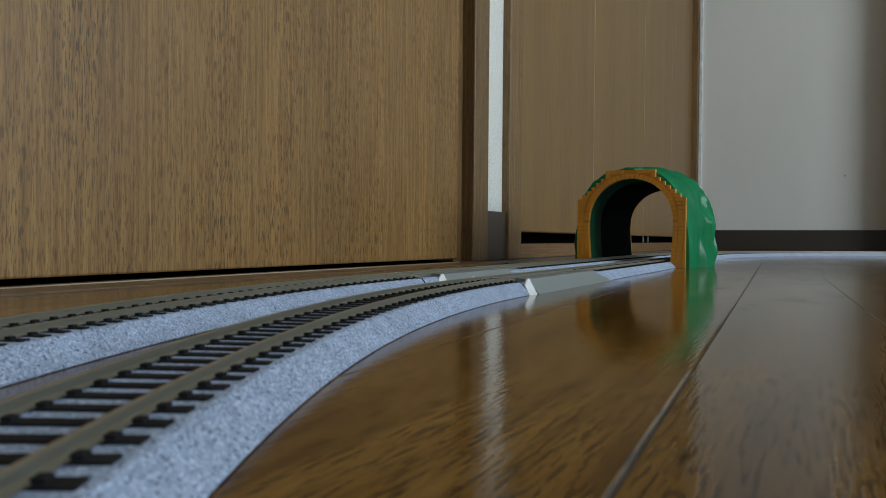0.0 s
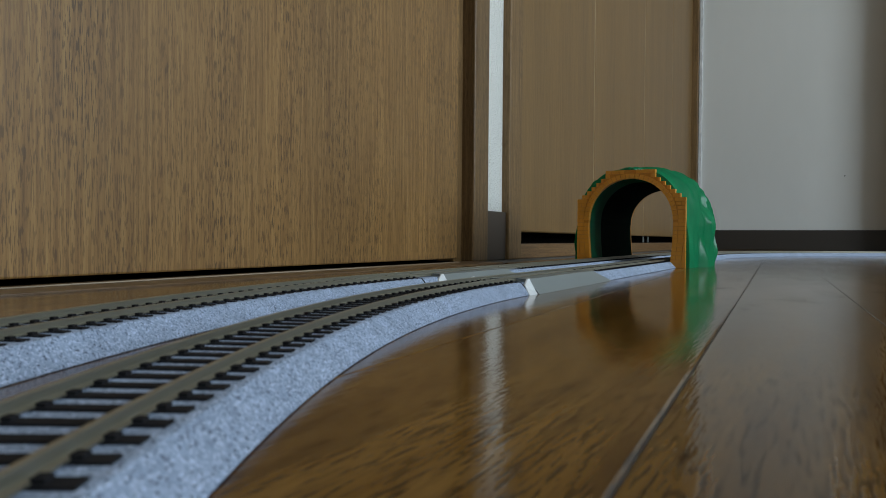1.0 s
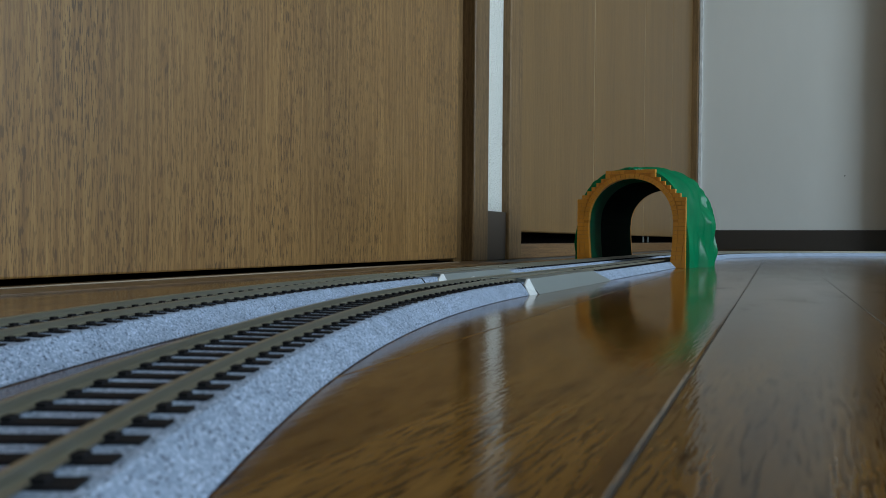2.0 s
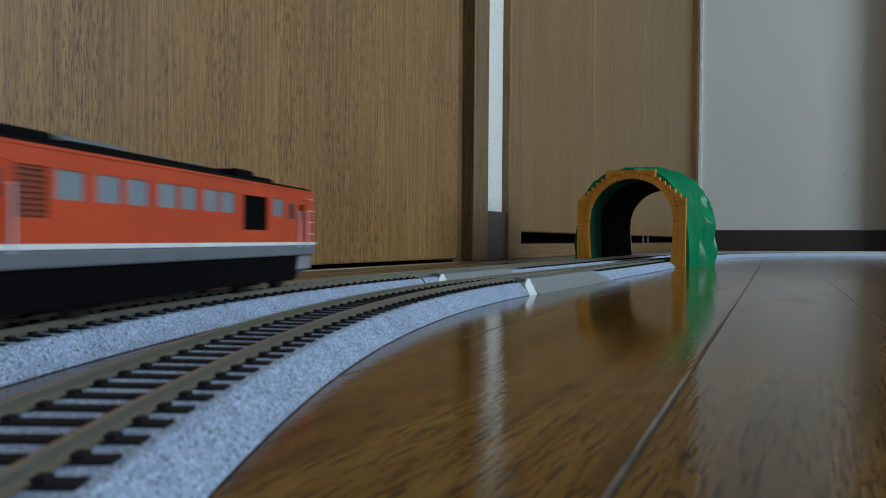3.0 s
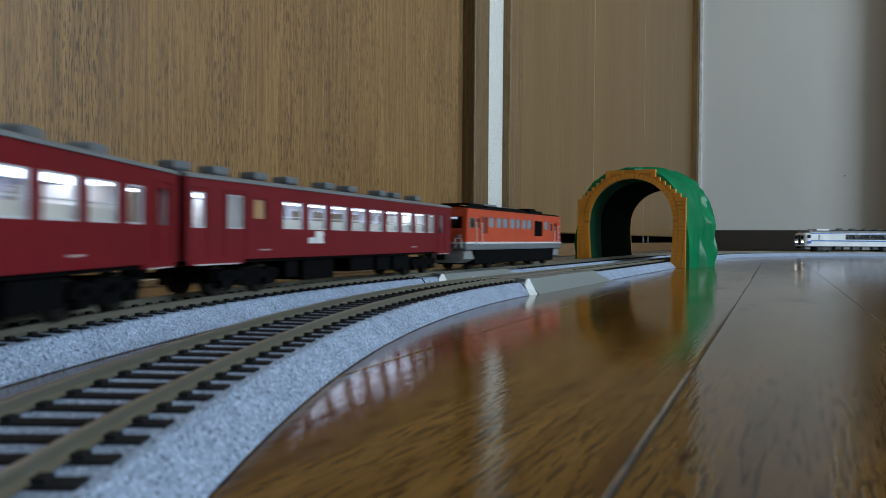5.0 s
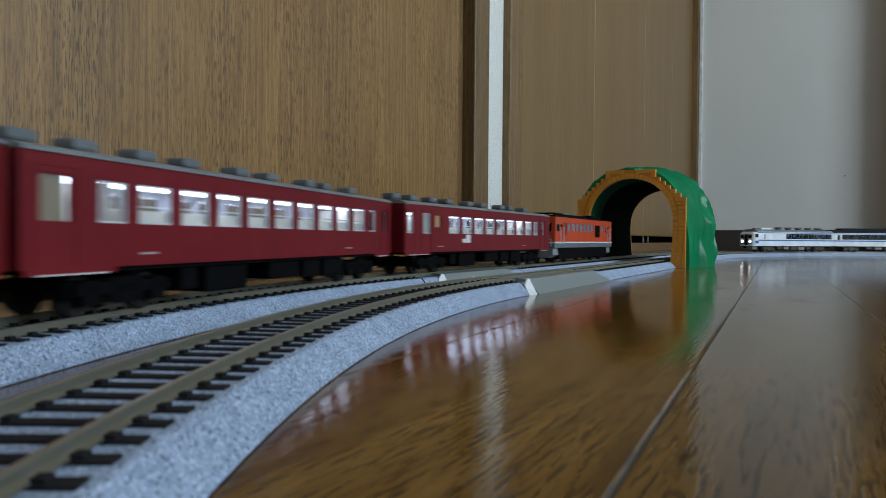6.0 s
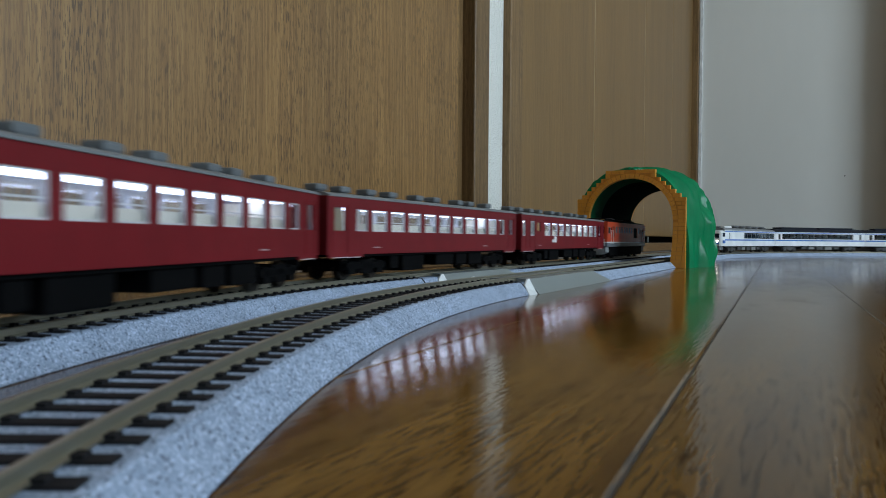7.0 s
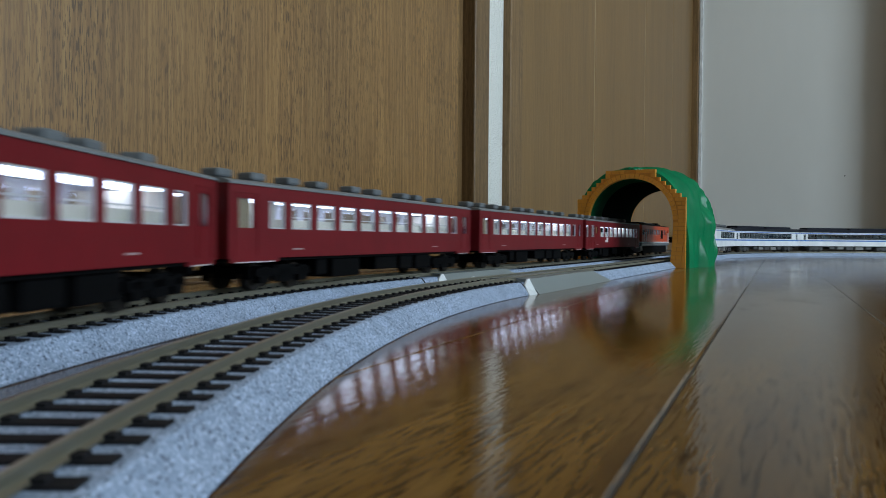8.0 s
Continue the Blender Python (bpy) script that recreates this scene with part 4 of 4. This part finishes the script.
        prism(bm, pl, min(e * (F - 0.012), e * (F - 0.001)), max(e * (F - 0.012), e * (F - 0.001)), "X")
        for v in bm.verts:
            if v.co.z < 0.009:
                v.co.x -= e * (0.004 if abs(v.co.x) < F - 0.006 else -0.0005)
        part("plough", bm, "plough_grey", c)
        coupler(c, e * F, e)
    r = part("roof", prism(bmesh.new(), roof_outline(hw - 0.0003, 0.0410, 0.0438, 14), -F + 0.004, F - 0.004, "X"), "black", c, "black locomotive roof with fittings")
    for e in (-1, 1):
        part("cab_roof", prism(bmesh.new(), roof_outline(hw - 0.0001, 0.0410, 0.0424, 12), min(e * (F - 0.017), e * (F - 0.0012)), max(e * (F - 0.017), e * (F - 0.0012)), "X"), "loco_orange", r)
    for x0, x1, w, z1, mat in ((-0.080, -0.052, 0.011, 0.0458, "black"), (-0.046, 0.030, 0.009, 0.0452, "black"), (-0.044, -0.020, 0.0060, 0.0468, "loco_grey"),
                               (0.038, 0.052, 0.0095, 0.0468, "black"), (0.056, 0.072, 0.008, 0.0455, "black")):
        part("roof_box", a_box(x0, x1, -w, w, 0.0425, z1, bev=0.0012), mat, r)
    for x in (-0.004, 0.016):
        bm = bmesh.new()
        cylinder(bm, (x, 0, 0.0450), (x, 0, 0.0458), 0.0068, 20)
        part("roof_fan", bm, "vent_grey", r)
    part("horn", a_box(-F + 0.010, -F + 0.016, -0.010, -0.006, 0.0420, 0.0440, bev=0.0006), "brass", r)
    part("frame", a_box(-F + 0.006, F - 0.006, -0.0125, 0.0125, 0.0095, 0.0134), "black", c)
    part("core", a_box(-F + 0.019, F - 0.019, -0.0150, 0.0150, 0.0180, 0.0412), "black", c)
    for x in (-0.058, 0.058):
        bogie(c, x, base=0.0155)
    part("underframe", a_box(-F + 0.016, F - 0.016, -0.0156, 0.0156, 0.0036, 0.0134, bev=0.0006), "black", c)
    part("fuel_tank", a_box(-0.026, 0.026, -0.0135, 0.0135, 0.0042, 0.0095, bev=0.001), "black", c)
    return c


MAT["plough_grey"] = plastic("plough_grey", (0.27, 0.28, 0.28), 0.45)
MAT["brass"] = material("brass", 0.35, 0.9, (0.55, 0.42, 0.12))
DMU_HL, DMU_HW = 0.1265, 0.0178


def build_railcar(leading):
    label = ("white model railcar with dark cab windows, blue stripes and lit headlights" if leading
             else "white model railcar with a blue stripe and dark roof")
    c = thing("railcar", label, "model train car", "cars of the white train")
    F, hw = DMU_HL, DMU_HW
    zb, zt, wz0, wz1 = 0.0118, 0.0398, 0.0272, 0.0352
    if leading:
        holes = [(-0.118 + i * 0.0185, -0.118 + i * 0.0185 + 0.0150, wz0, wz1) for i in range(8)]
        extra = [(F - 0.0335, F - 0.0305, 0.0250, 0.0352)]
    else:
        holes = [(-0.088 + i * 0.0178, -0.088 + i * 0.0178 + 0.0150, wz0, wz1) for i in range(11)]
        extra = [(-0.116, -0.110, 0.0250, 0.0360), (0.112, 0.118, 0.0250, 0.0360)]
    for side in (-1, 1):
        y1, y0 = side * hw, side * (hw - 0.0010)
        front = F - (0.012 if leading else 0.0)
        s = part("side_wall", plate(bmesh.new(), -F, front, zb, zt, min(y0, y1), max(y0, y1), holes + extra), "dmu_white", c)
        yo = sorted((y1 + side * 0.0002, y1 - side * 0.0001))
        part("window_band", plate(bmesh.new(), holes[0][0] - 0.003, holes[-1][1] + 0.003, wz0 - 0.0012, wz1 + 0.0012, *yo, holes), "black", s)
        for h in holes + extra:
            yp = side * (hw - 0.0005)
            part("pane", a_box(h[0], h[1], yp - 0.0001, yp + 0.0001, h[2], h[3]), "glass_dark", s).visible_shadow = False
        for z0, z1 in ((0.0218, 0.0242), (0.0374, 0.0388)):
            part("stripe", a_box(-F, front, *yo, z0, z1), "blue", s)
    for e in (-1, 1):
        x = e * F - (0.012 if leading and e > 0 else 0)
        end = part("end_wall", a_box(x - 0.0006, x + 0.0006, -hw + 0.001, hw - 0.001, zb, zt), "dmu_white", c)
        if not (leading and e > 0):
            g0, g1 = sorted((x + e * 0.0006, x + e * 0.0026))
            part("gangway_bellows", a_box(g0, g1, -0.0062, 0.0062, 0.0140, 0.0380, bev=0.0004), "black", end)
            coupler(c, e * F, e)
    if leading:
        # rounded cab: rows of the nose from the side walls to the front
        bm = bmesh.new()
        rows = [(F - 0.012, hw, zt), (F - 0.006, hw - 0.0006, zt - 0.0003), (F - 0.002, hw - 0.0022, zt - 0.0014), (F, hw - 0.0050, zt - 0.0050)]
        prev = None
        for x, w, top in rows:
            loop = [bm.verts.new((x, y, z)) for y, z in ((-w, zb), (-w, 0.0240), (-w, top - 0.004), (-w + 0.003, top), (w - 0.003, top), (w, top - 0.004), (w, 0.0240), (w, zb))]
            if prev:
                for i in range(8):
                    bm.faces.new((prev[i], prev[(i + 1) % 8], loop[(i + 1) % 8], loop[i]))
            prev = loop
        bm.faces.new(prev)
        nose = part("cab_nose", bm, "dmu_white", c, "white cab nose with blue corners")
        for side in (-1, 1):
            y0, y1 = sorted((side * (hw - 0.0008), side * (hw + 0.0002)))
            part("cab_window", a_box(F - 0.0125, F - 0.0045, y0, y1, 0.0285, 0.0355, bev=0.0003), "cab_glass", nose)
            part("corner_panel", a_box(F - 0.014, F - 0.0045, y0, y1, 0.0170, 0.0222, bev=0.0003), "blue", nose)
            y0, y1 = sorted((side * 0.0045, side * 0.0125))
            part("windscreen", a_box(F - 0.0016, F + 0.0006, y0, y1, 0.0265, 0.0340, bev=0.0003), "cab_glass", nose)
            lamp = cylinder(bmesh.new(), (F - 0.0010, side * 0.0088, 0.0205), (F + 0.0009, side * 0.0088, 0.0205), 0.0019, 14)
            part("headlight", lamp, "headlight", nose, "glowing round headlight")
            part("lower_panel", a_box(F - 0.0010, F + 0.0004, min(side * 0.0040, side * 0.0125), max(side * 0.0040, side * 0.0125), 0.0150, 0.0180, bev=0.0003), "blue", nose)
        part("end_door", a_box(F - 0.0006, F + 0.0005, -0.0036, 0.0036, 0.0135, 0.0345, bev=0.0003), "cab_glass", nose)
        part("skirt_plate", a_box(F - 0.016, F - 0.001, -0.0135, 0.0135, 0.0045, 0.0118, bev=0.0015), "loco_grey", c)
        coupler(c, F, 1)
    roof = part("roof", prism(bmesh.new(), roof_outline(hw + 0.0001, zt, 0.0448 if leading else 0.0468, 14), -F, F - (0.010 if leading else 0), "X"), "roof_grey" if leading else "navy_roof", c)
    if leading:
        for x in (-0.098, -0.066, -0.034, -0.002, 0.030):
            bm = bmesh.new()
            cylinder(bm, (x, 0, 0.0440), (x, 0, 0.0470), 0.0055, 14)
            cylinder(bm, (x, 0, 0.0470), (x, 0, 0.0498), 0.0085, 14, 0.0060)
            part("roof_cowl", bm, "vent_grey", roof)
        part("roof_box", a_box(0.060, 0.092, -0.008, 0.008, 0.0440, 0.0480, bev=0.0015), "white_paint", roof)
        for x in (-0.118, 0.1):
            part("antenna_base", a_box(x, x + 0.005, -0.004, 0.004, 0.0440, 0.0472, bev=0.0006), "vent_grey", roof)
    else:
        for x in (-0.100, 0.006):
            part("roof_duct", a_box(x, x + 0.098, -0.0115, 0.0115, 0.0440, 0.0500, bev=0.0012), "navy_roof", roof)
        part("roof_cap", a_box(-0.118, -0.106, -0.006, 0.006, 0.0440, 0.0480, bev=0.001), "vent_grey", roof)
    part("floor_pan", a_box(-F + 0.001, F - 0.013, -0.0165, 0.0165, 0.0105, 0.0122), "black", c)
    part("seat_block", a_box(-F + 0.02, F - 0.03, -0.0145, 0.0145, 0.0150, 0.0300, bev=0.001), "cabin_blue", c)
    part("lamp_strip", a_box(-F + 0.012, F - 0.032, -0.003, 0.003, 0.0384, 0.0392), "dim_strip", c)
    for x in (-0.085, 0.085 if not leading else 0.078):
        bogie(c, x, "under_grey")
    for i, (x0, x1, z) in enumerate(((-0.055, -0.040, 0.0050), (-0.034, -0.014, 0.0042), (-0.008, 0.010, 0.0042), (0.016, 0.032, 0.0050), (0.038, 0.052, 0.0055))):
        part("equipment_box", a_box(x0, x1, -0.0150, 0.0150, z, 0.0106, bev=0.0007), ("under_grey", "under_light")[i % 2], c)
    return c


MAT["dmu_white"] = plastic("railcar_white", (0.86, 0.88, 0.90), 0.35)
MAT["cab_glass"] = plastic("cab_glass", (0.015, 0.03, 0.06), 0.08)
MAT["cabin_blue"] = plastic("seat_cloth", (0.25, 0.32, 0.38), 0.6)
MAT["dim_strip"] = material("railcar_lamp", 0.5, color=(0.9, 0.9, 0.9), emission=(0.9, 0.95, 1.0), strength=7.0)
MAT["under_grey"] = plastic("underframe_grey", (0.06, 0.06, 0.06), 0.5)
MAT["under_light"] = plastic("underframe_light", (0.22, 0.22, 0.21), 0.5)

loco = build_loco()
first_coach = build_coach(True)
second_coach = build_coach(False)
coaches = [first_coach, second_coach] + [copy_thing(second_coach, Matrix()) for _ in range(2)]
lead_car = build_railcar(True)
second_car = build_railcar(False)
railcars = [lead_car, second_car] + [copy_thing(second_car, Matrix()) for _ in range(2)]


def red_front(t):
    """Where the front of the locomotive stands on the outer track."""
    u = t - 4.5
    return 0.1555 + 0.1753 * u - 0.00100 * u * u


def white_nose(t):
    """Where the nose of the white train stands on the inner track, which it runs the other way."""
    u = t - 6.0
    return 1.107 - 0.180 * u + 0.0007 * u * u


def car_pose(k, s, half, backwards=False):
    """A car on two bogies, its middle at s on track k."""
    a, _ = on_track(k, s - half)
    b, _ = on_track(k, s + half)
    m = (a + b) / 2
    d = (a - b) if backwards else (b - a)
    return pose(m.x, m.y, RAIL_Z, 0, 0, math.degrees(math.atan2(d.y, d.x)))


def motions():
    times = [i * 0.2 for i in range(41)]
    walk(loco, [(t, car_pose(1, red_front(t) - LOCO_HL, 0.058)) for t in times])
    for i, c in enumerate(coaches):
        walk(c, [(t, car_pose(1, red_front(t) - 0.2005 - 0.122 - 0.244 * i - (0.003 if i == 3 else 0.0), 0.081)) for t in times])
    for i, c in enumerate(railcars):
        walk(c, [(t, car_pose(0, white_nose(t) + 0.130 + 0.2605 * i, 0.085, True)) for t in times])


motions()
